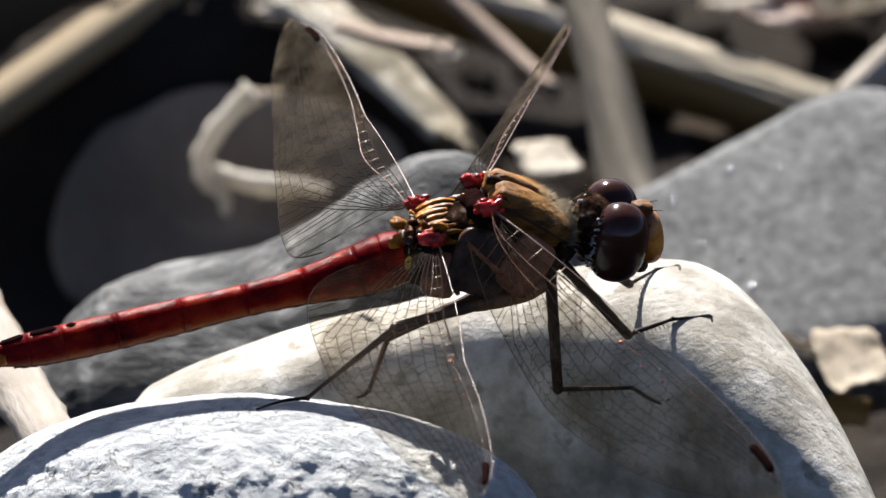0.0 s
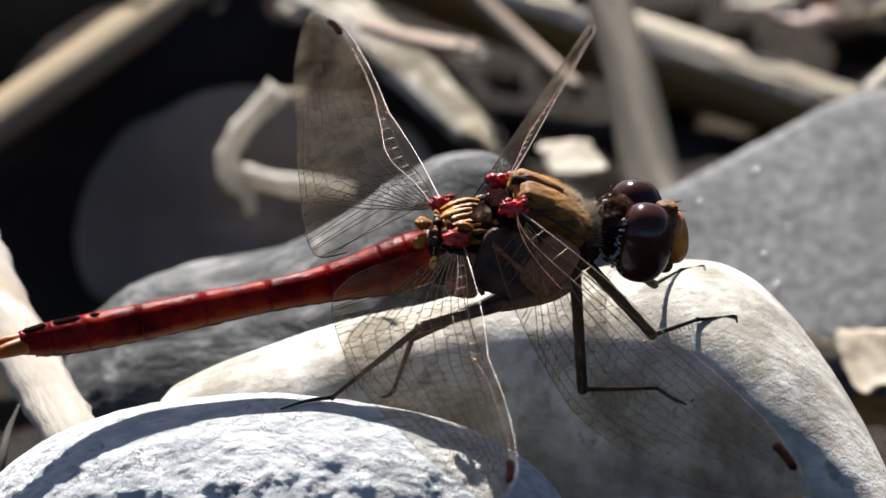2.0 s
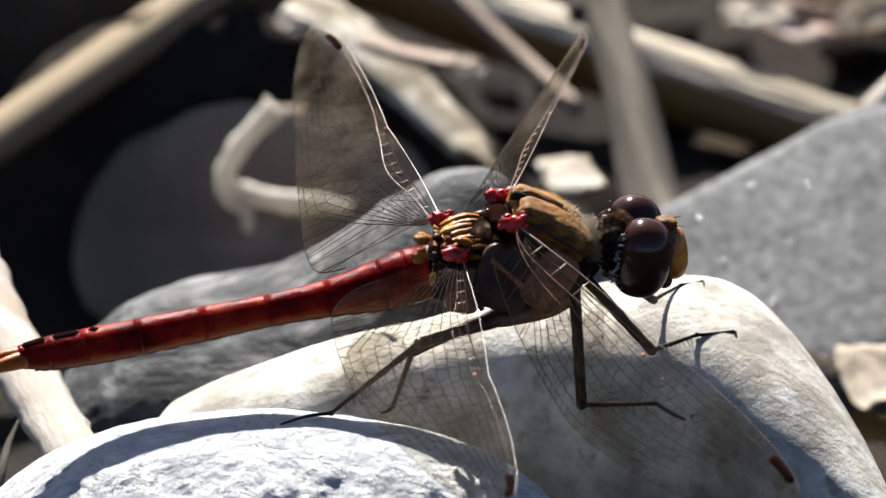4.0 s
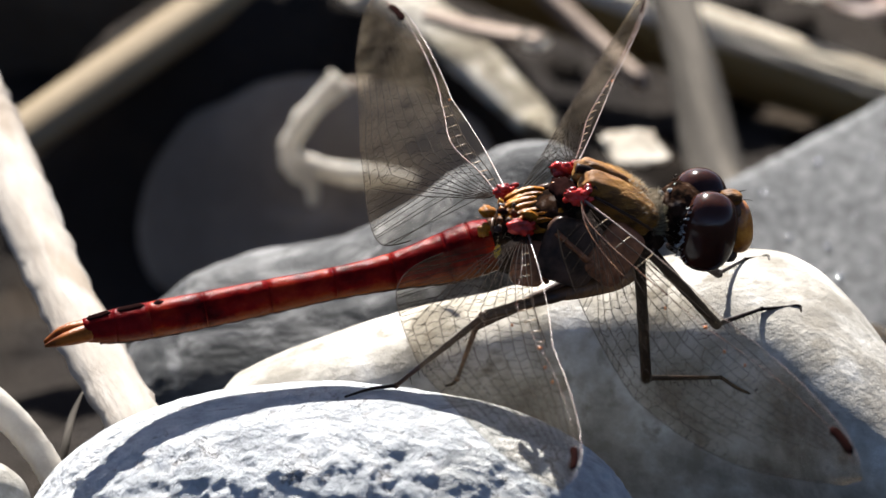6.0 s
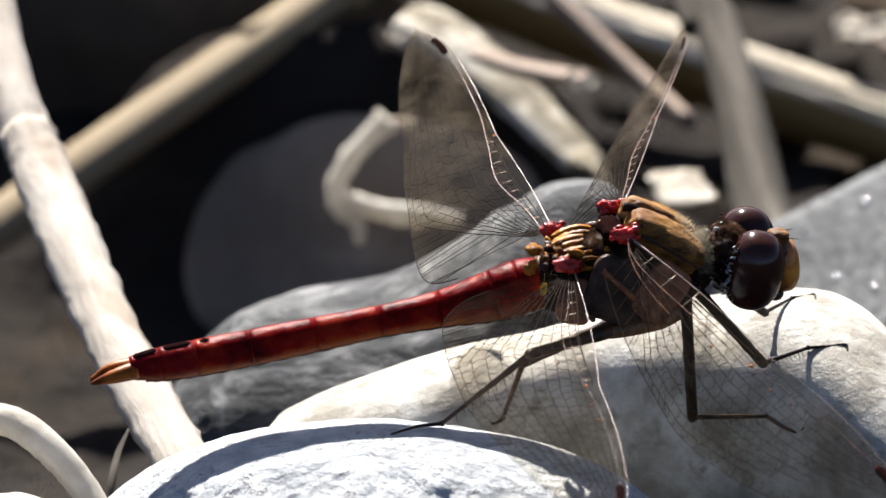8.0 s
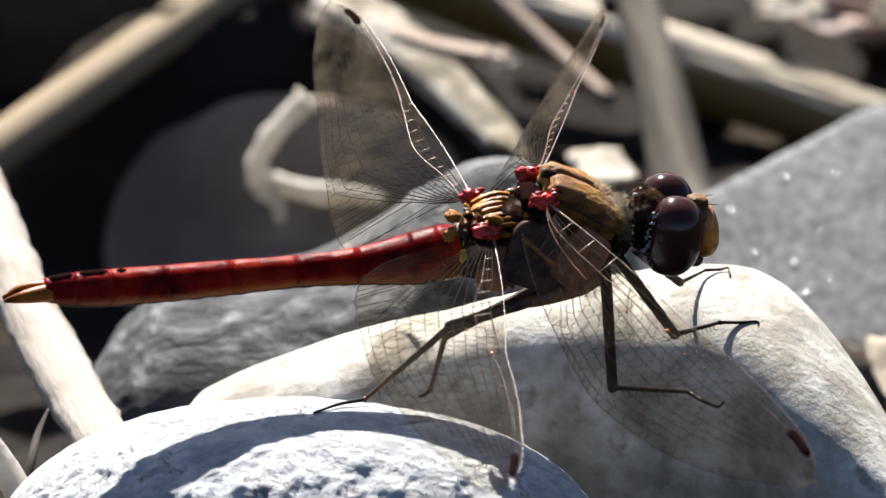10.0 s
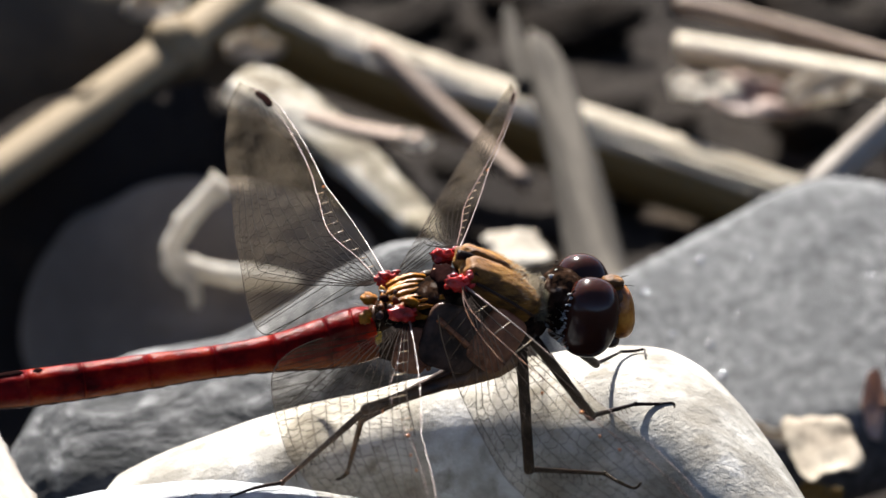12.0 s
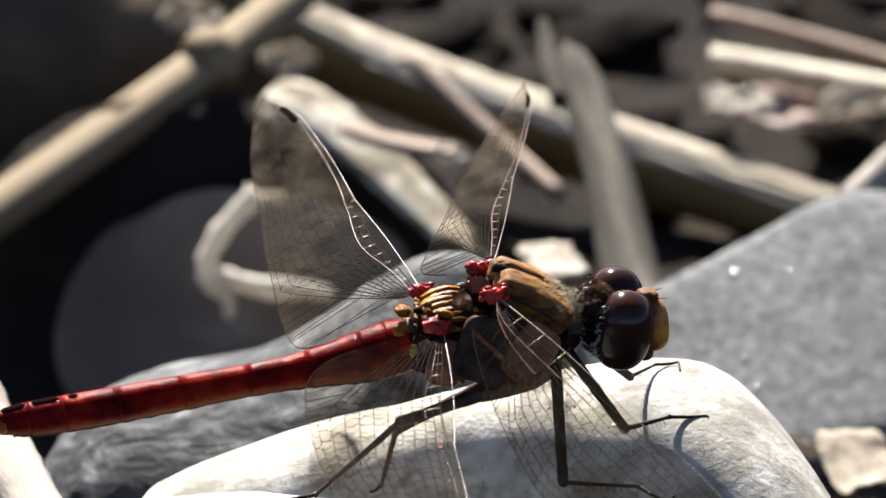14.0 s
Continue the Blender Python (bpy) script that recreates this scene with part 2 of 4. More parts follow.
M_RADIUS = mat("copper_wing_vein", [(0.35, (0.03, 0.01, 0.006)), (0.65, (0.13, 0.055, 0.035))], scale=500, rough=0.35, spec=0.15)
M_ROOT_VEIN = mat("amber_brown_vein", [(0.42, (0.04, 0.014, 0.007)), (0.6, (0.2, 0.095, 0.045))], scale=1300, rough=0.25, spec=0.3)
M_RIM = mat("silvery_eye_rim", [(0.35, (0.07, 0.066, 0.06)), (0.65, (0.36, 0.35, 0.33))], scale=1500, rough=0.5, spec=0.12)
M_COXA = mat("tan_brown_leg_base", [(0.36, (0.05, 0.022, 0.01)), (0.62, (0.22, 0.1, 0.038))], scale=500, rough=0.4, bump=0.05, bscale=1500, spec=0.25)
M_AMBER_VEIN = mat("amber_wing_vein", [(0.3, (0.2, 0.12, 0.055)), (0.7, (0.38, 0.28, 0.18))], scale=900, rough=0.35, spec=0.3)
M_NODE = mat("amber_wing_knot", [(0.3, (0.3, 0.08, 0.02)), (0.7, (0.5, 0.18, 0.05))], scale=900, rough=0.2, spec=0.5)
M_STIGMA = mat("red_brown_stigma", [(0.3, (0.005, 0.0025, 0.0025)), (0.7, (0.011, 0.0045, 0.004))], scale=900, rough=0.8, spec=0.0)


def membrane_mat(name, film_most, inner, outer):
    m = bpy.data.materials.new(name)
    m.use_nodes = True
    nt = m.node_tree
    nt.nodes.clear()
    out = nt.nodes.new("ShaderNodeOutputMaterial")
    tr = nt.nodes.new("ShaderNodeBsdfTransparent")
    tr.inputs[0].default_value = (0.79, 0.775, 0.74, 1)
    pb = nt.nodes.new("ShaderNodeBsdfPrincipled")
    pb.inputs["Base Color"].default_value = (0.22, 0.18, 0.13, 1)
    pb.inputs["Roughness"].default_value = 0.6
    pb.inputs["Specular IOR Level"].default_value = 0.03
    pb.inputs["Transmission Weight"].default_value = 0.0
    tc = nt.nodes.new("ShaderNodeTexCoord")
    no = nt.nodes.new("ShaderNodeTexNoise")
    no.inputs["Scale"].default_value = 350
    no.inputs["Detail"].default_value = 7
    no.inputs["Roughness"].default_value = 0.75
    nt.links.new(tc.outputs["Object"], no.inputs["Vector"])
    bp = nt.nodes.new("ShaderNodeBump")
    bp.inputs["Distance"].default_value = 0.0003
    nt.links.new(no.outputs[0], bp.inputs["Height"])
    nt.links.new(bp.outputs[0], pb.inputs["Normal"])
    mx = nt.nodes.new("ShaderNodeMixShader")
    ln = nt.nodes.new("ShaderNodeVectorMath")
    ln.operation = "LENGTH"
    nt.links.new(tc.outputs["Object"], ln.inputs[0])
    # Film grows with distance from the wing root.
    outward = nt.nodes.new("ShaderNodeMapRange")
    outward.inputs[1].default_value, outward.inputs[2].default_value = 0.003, 0.014
    outward.inputs[3].default_value, outward.inputs[4].default_value = 0.008, film_most
    nt.links.new(ln.outputs["Value"], outward.inputs[0])
    patch = nt.nodes.new("ShaderNodeMapRange")
    patch.inputs[1].default_value, patch.inputs[2].default_value = 0.36, 0.64
    patch.inputs[3].default_value, patch.inputs[4].default_value = 0.2, 1.9
    nt.links.new(no.outputs[0], patch.inputs[0])
    film_amount = nt.nodes.new("ShaderNodeMath")
    film_amount.operation = "MULTIPLY"
    nt.links.new(outward.outputs[0], film_amount.inputs[0])
    nt.links.new(patch.outputs[0], film_amount.inputs[1])
    nt.links.new(film_amount.outputs[0], mx.inputs[0])
    tint = nt.nodes.new("ShaderNodeValToRGB")
    tint.color_ramp.elements[0].position, tint.color_ramp.elements[0].color = 0.008, (*inner, 1)
    tint.color_ramp.elements[1].position, tint.color_ramp.elements[1].color = film_most, (*outer, 1)
    nt.links.new(outward.outputs[0], tint.inputs[0])
    nt.links.new(tint.outputs[0], tr.inputs[0])
    film = nt.nodes.new("ShaderNodeBsdfTranslucent")
    film.inputs[0].default_value = (0.5, 0.38, 0.23, 1)
    both = nt.nodes.new("ShaderNodeMixShader")
    both.inputs[0].default_value = 0.6
    nt.links.new(pb.outputs[0], both.inputs[1])
    nt.links.new(film.outputs[0], both.inputs[2])
    nt.links.new(tr.outputs[0], mx.inputs[1])
    nt.links.new(both.outputs[0], mx.inputs[2])
    nt.links.new(mx.outputs[0], out.inputs[0])
    return m


M_WING = membrane_mat("clear_wing_membrane", 0.055, (0.96, 0.95, 0.925), (0.86, 0.82, 0.745))
# Far wings: denser film puts their stronger grazing glow into the colour.
M_WING_FAR = membrane_mat("far_wing_membrane", 0.15, (0.93, 0.92, 0.9), (0.84, 0.82, 0.78))


# ---- building helpers (millimetres in, metres out) ----
def part(name, bm, material, parent=None, label="", at=(0, 0, 0), smooth=True):
    """One mesh object from a bmesh in mm; at is its origin in its parent, in mm."""
    bmesh.ops.recalc_face_normals(bm, faces=bm.faces)
    bmesh.ops.scale(bm, vec=(MM, MM, MM), verts=bm.verts)
    me = bpy.data.meshes.new(name)
    bm.to_mesh(me)
    bm.free()
    me.materials.append(material)
    if smooth:
        me.polygons.foreach_set("use_smooth", [True] * len(me.polygons))
    ob = new(name, me)
    ob.parent = parent
    ob.location = Vector(at) * MM
    if label:
        tagged(ob, label)
    return ob


def curve_points(pts, per=8):
    """A smooth row of points through the given ones, Catmull-Rom; works on tuples of any length."""
    p = [np.array(q, float) for q in pts]
    p = [2 * p[0] - p[1]] + p + [2 * p[-1] - p[-2]]
    out = []
    for i in range(1, len(p) - 2):
        for k in range(per):
            t = k / per
            out.append(0.5 * (2 * p[i] + (p[i + 1] - p[i - 1]) * t + (2 * p[i - 1] - 5 * p[i] + 4 * p[i + 1] - p[i + 2]) * t * t
                              + (3 * p[i] - p[i - 1] - 3 * p[i + 1] + p[i + 2]) * t ** 3))
    out.append(p[-2])
    return out


def tube(bm, pts, radii, sides=10, flat=1.0, up=(0, 0, 1), cap=True, ripple=0.0, seed=0):
    """A closed tube through pts with its radii; flat squeezes it along up."""
    rings = []
    rnd = random.Random(seed)
    lump = [1 + ripple * rnd.uniform(-1, 1) for _ in range(sides)]
    n = len(pts)
    for i in range(n):
        p = Vector(pts[i])
        d = (Vector(pts[min(i + 1, n - 1)]) - Vector(pts[max(i - 1, 0)])).normalized()
        side = d.cross(Vector(up))
        if side.length < 1e-4:
            side = d.cross(Vector((0, 1, 0.1)))
        side.normalize()
        top = side.cross(d)
        r = radii[i] if hasattr(radii, "__len__") else radii
        ring = []
        for k in range(sides):
            a = 2 * math.pi * k / sides
            rr = r * lump[k] * (1 + ripple * 0.5 * rnd.uniform(-1, 1))
            ring.append(bm.verts.new(p + side * math.cos(a) * rr + top * math.sin(a) * rr * flat))
        rings.append(ring)
    for a, b in zip(rings, rings[1:]):
        for k in range(sides):
            bm.faces.new((a[k], a[(k + 1) % sides], b[(k + 1) % sides], b[k]))
    if cap:
        bm.faces.new(rings[0][::-1])
        bm.faces.new(rings[-1])
    return bm


def blob(bm, centre, half, turn=(0, 0, 0), u=16, v=10, e=1.0, rough=0.0, scale=1.0):
    """An ellipsoid; e below 1 makes it boxier."""
    m = Euler([radians(a) for a in turn]).to_matrix()
    c = Vector(centre)

    def sp(x):
        return math.copysign(abs(x) ** e, x)
    rows = []
    for j in range(1, v):
        lat = math.pi * j / v
        row = []
        for i in range(u):
            lon = 2 * math.pi * i / u
            d = Vector((sp(math.sin(lat)) * sp(math.cos(lon)), sp(math.sin(lat)) * sp(math.sin(lon)), sp(math.cos(lat))))
            k = 1 + (rough * noise.noise(d * scale + c * 0.37) if rough else 0)
            row.append(bm.verts.new(c + m @ Vector((d.x * half[0] * k, d.y * half[1] * k, d.z * half[2] * k))))
        rows.append(row)
    top = bm.verts.new(c + m @ Vector((0, 0, half[2])))
    bot = bm.verts.new(c - m @ Vector((0, 0, half[2])))
    for i in range(u):
        k = (i + 1) % u
        bm.faces.new((top, rows[0][i], rows[0][k]))
        bm.faces.new((bot, rows[-1][k], rows[-1][i]))
        for a, b in zip(rows, rows[1:]):
            bm.faces.new((a[i], b[i], b[k], a[k]))
    return bm


def pebble(name, centre, half, turn, material, label, e=0.8, lump=0.06, lscale=1.3, grain=0.0, gscale=0.5, res=(96, 64), pits=0.0):
    """A water-worn stone: rounded box with broad lumps and, for rough ones, fine chips."""
    bm = bmesh.new()
    blob(bm, (0, 0, 0), half, (0, 0, 0), res[0], res[1], e)
    off = Vector((len(name) * 3.1 + centre[0], centre[1], 0))
    for v in bm.verts:
        d = v.co.normalized()
        k = lump * noise.noise(d * lscale + off) + 0.4 * lump * noise.noise(d * lscale * 2.7 + off)
        v.co += d * k * min(half)
        if grain:
            v.co += d * grain * noise.noise(v.co * gscale + off)
        if pits:
            flake = 3.2 * noise.noise(v.co * 0.55 + off) + 1.6 * noise.noise(v.co * 1.3 - off)
            v.co += d * 0.16 * pits * max(0.0, min(1.0, 0.1 - 3 * v.co.y / half[1])) * (math.floor(flake) + min(1.0, 4 * (flake - math.floor(flake))))
            broad = max(0, noise.noise(v.co * 0.16 + off) + 0.25)
            v.co -= d * pits * broad * (max(0, noise.noise(v.co * 1.1 + off) - 0.05) + 0.5 * max(0, noise.noise(v.co * 2.3 + off)))
    ob = part(name, bm, material)
    ob.matrix_basis = pose(centre[0] * MM, centre[1] * MM, centre[2] * MM, *turn)
    return tagged(ob, label, "stone")


def stick(name, pts, radii, material, label, category="reed", per=8, sides=14, flat=1.0, ripple=0.06, seed=1, nodes=(), fibres=0,
          fibre_mat=None, splinters=0, arc=(0.15, 2.6), thick=(0.06, 0.14)):
    """A dry stalk along pts (mm) with radii; nodes: places 0..1 of swollen rings; fibres: loose strips along it; splinters at its end."""
    o = Vector(pts[0])
    turn = (Vector(pts[-1]) - o).to_track_quat("X", "Z").to_matrix()
    full = curve_points([(*(turn.transposed() @ (Vector(p) - o)), r) for p, r in zip(pts, radii)], per)
    q, r = [Vector(f[:3]) for f in full], [f[3] for f in full]
    n = len(q)
    ob = part(name, tube(bmesh.new(), q, r, sides, flat, ripple=ripple, seed=seed), material)
    ob.matrix_basis = Matrix.Translation(o * MM) @ turn.to_4x4()
    tagged(ob, label, category)
    for s in nodes:
        i = max(1, min(int(s * (n - 1)), n - 2))
        d = (q[i + 1] - q[i - 1]).normalized()
        ring = [q[i] + d * k * r[i] * 0.3 for k in (-2, -1, 0, 1, 2)]
        part("node", tube(bmesh.new(), ring, [r[i] * k for k in (0.98, 1.1, 1.16, 1.08, 0.98)], sides), fibre_mat or material, ob)
    rnd = random.Random(seed)
    for k in range(fibres):
        a = rnd.uniform(*arc)
        i0 = rnd.randrange(0, n // 2)
        i1 = min(n - 1, i0 + rnd.randrange(n // 3, n))
        strip = []
        for i in range(i0, i1 + 1):
            d = (q[min(i + 1, n - 1)] - q[max(i - 1, 0)]).normalized()
            side = d.cross(Vector((0, 0, 1))).normalized()
            top = side.cross(d)
            w = a + 0.06 * math.sin(i * 0.7 + k)
            strip.append(q[i] + (side * math.cos(w) + top * math.sin(w)) * r[i] * rnd.uniform(0.99, 1.05))
        part("fibre", tube(bmesh.new(), strip, r[0] * rnd.uniform(*thick), 6), fibre_mat or material, ob)
    for k in range(splinters):
        d = (q[-1] - q[-3]).normalized()
        off = Vector((rnd.uniform(-0.6, 0.6), rnd.uniform(-0.4, 0.4), rnd.uniform(-0.4, 0.4))) * r[-1]
        ln = rnd.uniform(0.8, 2.2) * r[-1]
        part("splinter", tube(bmesh.new(), [q[-1] + off - d * 0.5, q[-1] + off + d * ln * 0.5, q[-1] + off * 1.3 + d * ln],
                              [r[-1] * 0.4, r[-1] * 0.3, r[-1] * 0.06], 7), material, ob)
    return ob


def leaf(name, centre, size, turn, material, label, curl=0.6, crumple=0.35, seed=0, pointed=True, taper=0.0):
    """A dead curled leaf scrap, a thin crumpled sheet with thickness."""
    bm = bmesh.new()
    nu, nv = 18, 12
    off = Vector((seed * 7.3, seed * 3.1, 0))
    sheets = []
    for z in (0.08, -0.08):
        rows = []
        for i in range(nu + 1):
            u = i / nu * 2 - 1
            wid = (1 - abs(u) ** 2.2) ** 0.6 if pointed else (1 - 0.25 * abs(u) ** 6)
            wid *= 1 + 0.25 * noise.noise(Vector((u * 2.2, 0, 0)) + off)
            wid *= 1 - taper * (u + 1) / 2
            row = []
            for j in range(nv + 1):
                v = j / nv * 2 - 1
                p = Vector((u * size[0], v * size[1] * max(wid, 0.04), 0))
                p.z = curl * size[1] * v * v + crumple * size[1] * noise.noise(Vector((u * 2.0, v * 1.8, 0)) + off) + z
                row.append(bm.verts.new(p))
            rows.append(row)
        sheets.append(rows)
    for rows in sheets:
        for i in range(nu):
            for j in range(nv):
                bm.faces.new((rows[i][j], rows[i + 1][j], rows[i + 1][j + 1], rows[i][j + 1]))
    t, b = sheets
    for i in range(nu):
        for j in (0, nv):
            bm.faces.new((t[i][j], t[i + 1][j], b[i + 1][j], b[i][j]))
    for j in range(nv):
        for i in (0, nu):
            bm.faces.new((t[i][j], t[i][j + 1], b[i][j + 1], b[i][j]))
    ob = part(name, bm, material)
    ob.matrix_basis = pose(centre[0] * MM, centre[1] * MM, centre[2] * MM, *turn)
    rib = tube(bmesh.new(), [(size[0] * u, 0, crumple * size[1] * noise.noise(Vector((u * 2.0, 0, 0)) + off) - 0.05)
                             for u in (-1, -0.66, -0.33, 0, 0.33, 0.66, 1)], [0.1] * 6 + [0.04], 6)
    part("midrib", rib, material, ob)
    return tagged(ob, label, "leaf")


# ---- ground: level under the near stones, lower behind them ----
def ground_z(y):
    k = max(0.0, min(1.0, (y - 12) / 62))
    return -29.0 - 28.5 * k * k * (3 - 2 * k)


def build_ground():
    bm = bmesh.new()
    rings = [0] + [2.5 * k for k in range(1, 20)] + [54, 60, 68, 78, 90, 105, 130, 170, 230, 320, 500, 900, 2000, 6000, 30000, 200000]
    n = 120
    prev = None
    c = bm.verts.new((0, 80, ground_z(80)))
    for r in rings[1:]:
        row = []
        for k in range(n):
            a = 2 * math.pi * k / n
            p = Vector((r * math.cos(a), 80 + r * math.sin(a), 0))
            p.z = ground_z(p.y)
            p.z += (2.5 * noise.noise(p * 0.06) + 1.2 * noise.noise(p * 0.21)) if r < 900 else 0
            # Mound added to bury and shade the dark stone's back rim.
            p.z += 17 * math.exp(-((p.x + 12) / 19) ** 4 - ((p.y - 113) / 5.3) ** 2)
            row.append(bm.verts.new(p))
        for k in range(n):
            j = (k + 1) % n
            if prev is None:
                bm.faces.new((c, row[k], row[j]))
            else:
                bm.faces.new((prev[k], row[k], row[j], prev[j]))
        prev = row
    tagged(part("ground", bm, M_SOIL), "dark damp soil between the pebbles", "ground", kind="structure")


build_ground()


def build_clods():
    """Crumbs of soil, bark and grit strewn over the ground behind the stones."""
    rnd = random.Random(31)
    bm = bmesh.new()
    for _ in range(230):
        x, y = rnd.uniform(-36, 50), rnd.uniform(96, 205)
        if x < -12 or x < 8 and y < 124:
            continue
        r = rnd.uniform(0.9, 3.0)
        blob(bm, (x, y, ground_z(y) + 0.6), (r * rnd.uniform(0.9, 2.4), r, r * rnd.uniform(0.25, 0.5)),
             (rnd.uniform(-20, 20), rnd.uniform(-20, 20), rnd.uniform(0, 180)), 10, 7, rough=0.6, scale=2.0)
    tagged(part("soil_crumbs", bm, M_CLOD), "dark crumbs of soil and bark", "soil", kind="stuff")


build_clods()

# ---- stones ----
def loft_stone(name, stations, material, label, lump=0.25, grain=0.0, sides=72, per=14, power=0.55, nose=0.0, steep=None):
    """A long worn stone: sections (x, y, z, half depth, half height) along x; nose above 0 lifts the widest line and cuts the under side in; steep (share, x, reach) draws the near side in round x."""
    full = curve_points(stations, per)
    bm = bmesh.new()
    rings = []
    n = len(full)
    for i, (x, y, z, hy, hz) in enumerate(full):
        ring = []
        for k in range(sides):
            a = 2 * math.pi * k / sides
            c, q = math.cos(a), math.sin(a)
            mid, up, down = z + nose * hz, (1 - nose) * hz, (1 + nose) * hz
            if q >= 0 or not nose:
                p = Vector((x, y + hy * math.copysign(abs(c) ** power, c), mid + up * math.copysign(abs(q) ** power, q)))
            else:
                p = Vector((x, y + hy * math.copysign(abs(c) ** 2.2, c), mid - down * abs(q) ** 1.1))
            if c < 0 and steep:
                p.y = y + (p.y - y) * (1 - steep[0] * math.exp(-((x - steep[1]) / steep[2]) ** 2))
            w = Vector((0, c, q))
            p += w * (lump * noise.noise(p * 0.11) + 0.4 * lump * noise.noise(p * 0.33) + grain * (noise.noise(p * 0.9) + 0.7 * noise.noise(p * 2.1)))
            ring.append(bm.verts.new(p))
        rings.append(ring)
    for r, t in zip(rings, rings[1:]):
        for k in range(sides):
            bm.faces.new((r[k], r[(k + 1) % sides], t[(k + 1) % sides], t[k]))
    for ring in (rings[0], rings[-1]):
        mid = bm.verts.new(sum((v.co for v in ring), Vector()) / sides)
        for k in range(sides):
            bm.faces.new((ring[k], ring[(k + 1) % sides], mid))
    return tagged(part(name, bm, material), label, "stone")


def plate_stone(name, centre, turn, outline, thick, material, label):
    """A flat worn slab: a smooth outline in its own plane, with rounded rims and a gently domed top."""
    pts = curve_points(outline + outline[:1], 10)[:-1]
    bm = bmesh.new()
    rings = []
    for k, z in ((0.72, -thick), (0.93, -0.8 * thick), (1.0, -0.5 * thick), (0.995, -0.25 * thick), (0.965, -0.08 * thick), (0.92, 0), (0.8, 0.12), (0.6, 0.2),
                 (0.4, 0.25), (0.2, 0.28)):
        ring = []
        for p in pts:
            q = Vector((p[0] * k, p[1] * k, z))
            q.z += 0.35 * noise.noise(q * 0.12) + 0.12 * noise.noise(q * 0.5)
            ring.append(bm.verts.new(q))
        rings.append(ring)
    n = len(pts)
    for r, t in zip(rings, rings[1:]):
        for k in range(n):
            bm.faces.new((r[k], r[(k + 1) % n], t[(k + 1) % n], t[k]))
    for ring in (rings[0], rings[-1]):
        mid = bm.verts.new(sum((v.co for v in ring), Vector()) / n)
        for k in range(n):
            bm.faces.new((ring[k], ring[(k + 1) % n], mid))
    ob = part(name, bm, material)
    ob.matrix_basis = pose(centre[0] * MM, centre[1] * MM, centre[2] * MM, *turn)
    return tagged(ob, label, "stone")


loft_stone("stone", [(-15.91, 8.00, -21.28, 1.50, 4.00), (-14.25, 8.00, -23.35, 3.50, 9.00), (-12.31, 8.00, -24.53, 5.00, 11.50), (-5.88, 8.00, -22.55, 6.60, 12.00), (0.51, 8.00, -21.48, 6.80, 12.50),
                     (8.16, 8.00, -19.80, 7.00, 12.50), (15.44, 7.20, -18.37, 7.40, 12.50), (19.6, 4.90, -18.2, 8.70, 11.50), (23.0, 1.80, -19.2, 7.80, 10.00), (25.3, -2.00, -20.2, 6.40, 9.00),
                     (27.1, -5.80, -21.2, 5.00, 8.00), (28.6, -8.50, -19.14, 2.00, 3.00)],
           M_ROCK_PALE, "large pale grey rounded pebble the dragonfly stands on", grain=0.016, sides=160, per=26, power=0.92, nose=0.6, steep=(0.42, 3, 11))
pebble("stone", (-7.86, -11.11, -13.95), (17.3, 10.81, 8.95), (0.3, -3.8, -7.9), M_ROCK_ROUGH,
       "rough whitish pebble in front with a pitted top", e=0.9, lump=0.03, grain=0.05, gscale=1.1, res=(380, 220), pits=0.65)
plate_stone("stone", (25.22, 73.80, -36.70), (16, -4, 0), [(-14.00, 0.56), (-8.74, 3.81), (-2.58, 7.95), (4.03, 11.76), (9.30, 11.76), (14.56, 7.84), (15.46, -2.80), (10.53, -10.08), (1.23, -13.33), (-4.26, -11.87), (-11.42, -6.27)], 9.0,
            M_ROCK_GREY, "flat grey slate pebble with tiny glistening grains")
loft_stone("stone", [(-21.77, 38.00, -32.60, 1.60, 2.97), (-21.24, 38.00, -33.14, 3.40, 4.86), (-20.19, 38.00, -32.36, 5.50, 5.64), (-18.81, 38.00, -31.60, 7.20, 6.40),
                     (-16.76, 38.00, -30.99, 8.60, 7.01), (-13.69, 38.00, -30.53, 9.60, 7.47), (-10.29, 38.00, -30.05, 10.20, 7.95), (-6.89, 38.00, -29.36, 10.50, 8.64),
                     (-3.51, 38.00, -28.27, 10.50, 9.73), (-0.81, 38.00, -27.21, 10.20, 10.79), (1.21, 38.00, -26.45, 9.60, 11.55), (2.90, 38.00, -26.13, 8.80, 11.87),
                     (4.58, 38.00, -26.16, 7.60, 11.84), (6.11, 38.00, -26.60, 6.20, 11.40), (7.13, 38.00, -27.43, 4.20, 10.57), (7.67, 38.00, -22.38, 1.50, 2.99)],
           M_ROCK_VEIN, "blue-grey pebble with faint pale bands rising to a rounded hump", lump=1.0, grain=0.07, sides=120, per=12, power=1.0)
pebble("stone", (-10.75, 102.80, -52.63), (13.28, 1.44, 9.41), (-30, -14, -12), M_ROCK_DARK,
       "large dark blue-grey stone lying in shade", e=0.95, lump=0.8, lscale=1.1)
pebble("stone", (-28.9, -1.5, -16.2), (4.2, 2.6, 2.9), (0, 6, 10), M_ROCK_PALE, "small grey pebble beside a bleached reed piece", e=0.9, res=(48, 32))

# Stone added so a steep shaded face covers the sunlit ground here.
pebble("stone", (-30.0, 152.0, -55.0), (21.0, 19.0, 17.0), (0, 0, -6), M_ROCK_BROWN,
       "big dark brown stone lying in its own shade", e=0.7, lump=0.2, lscale=1.6)

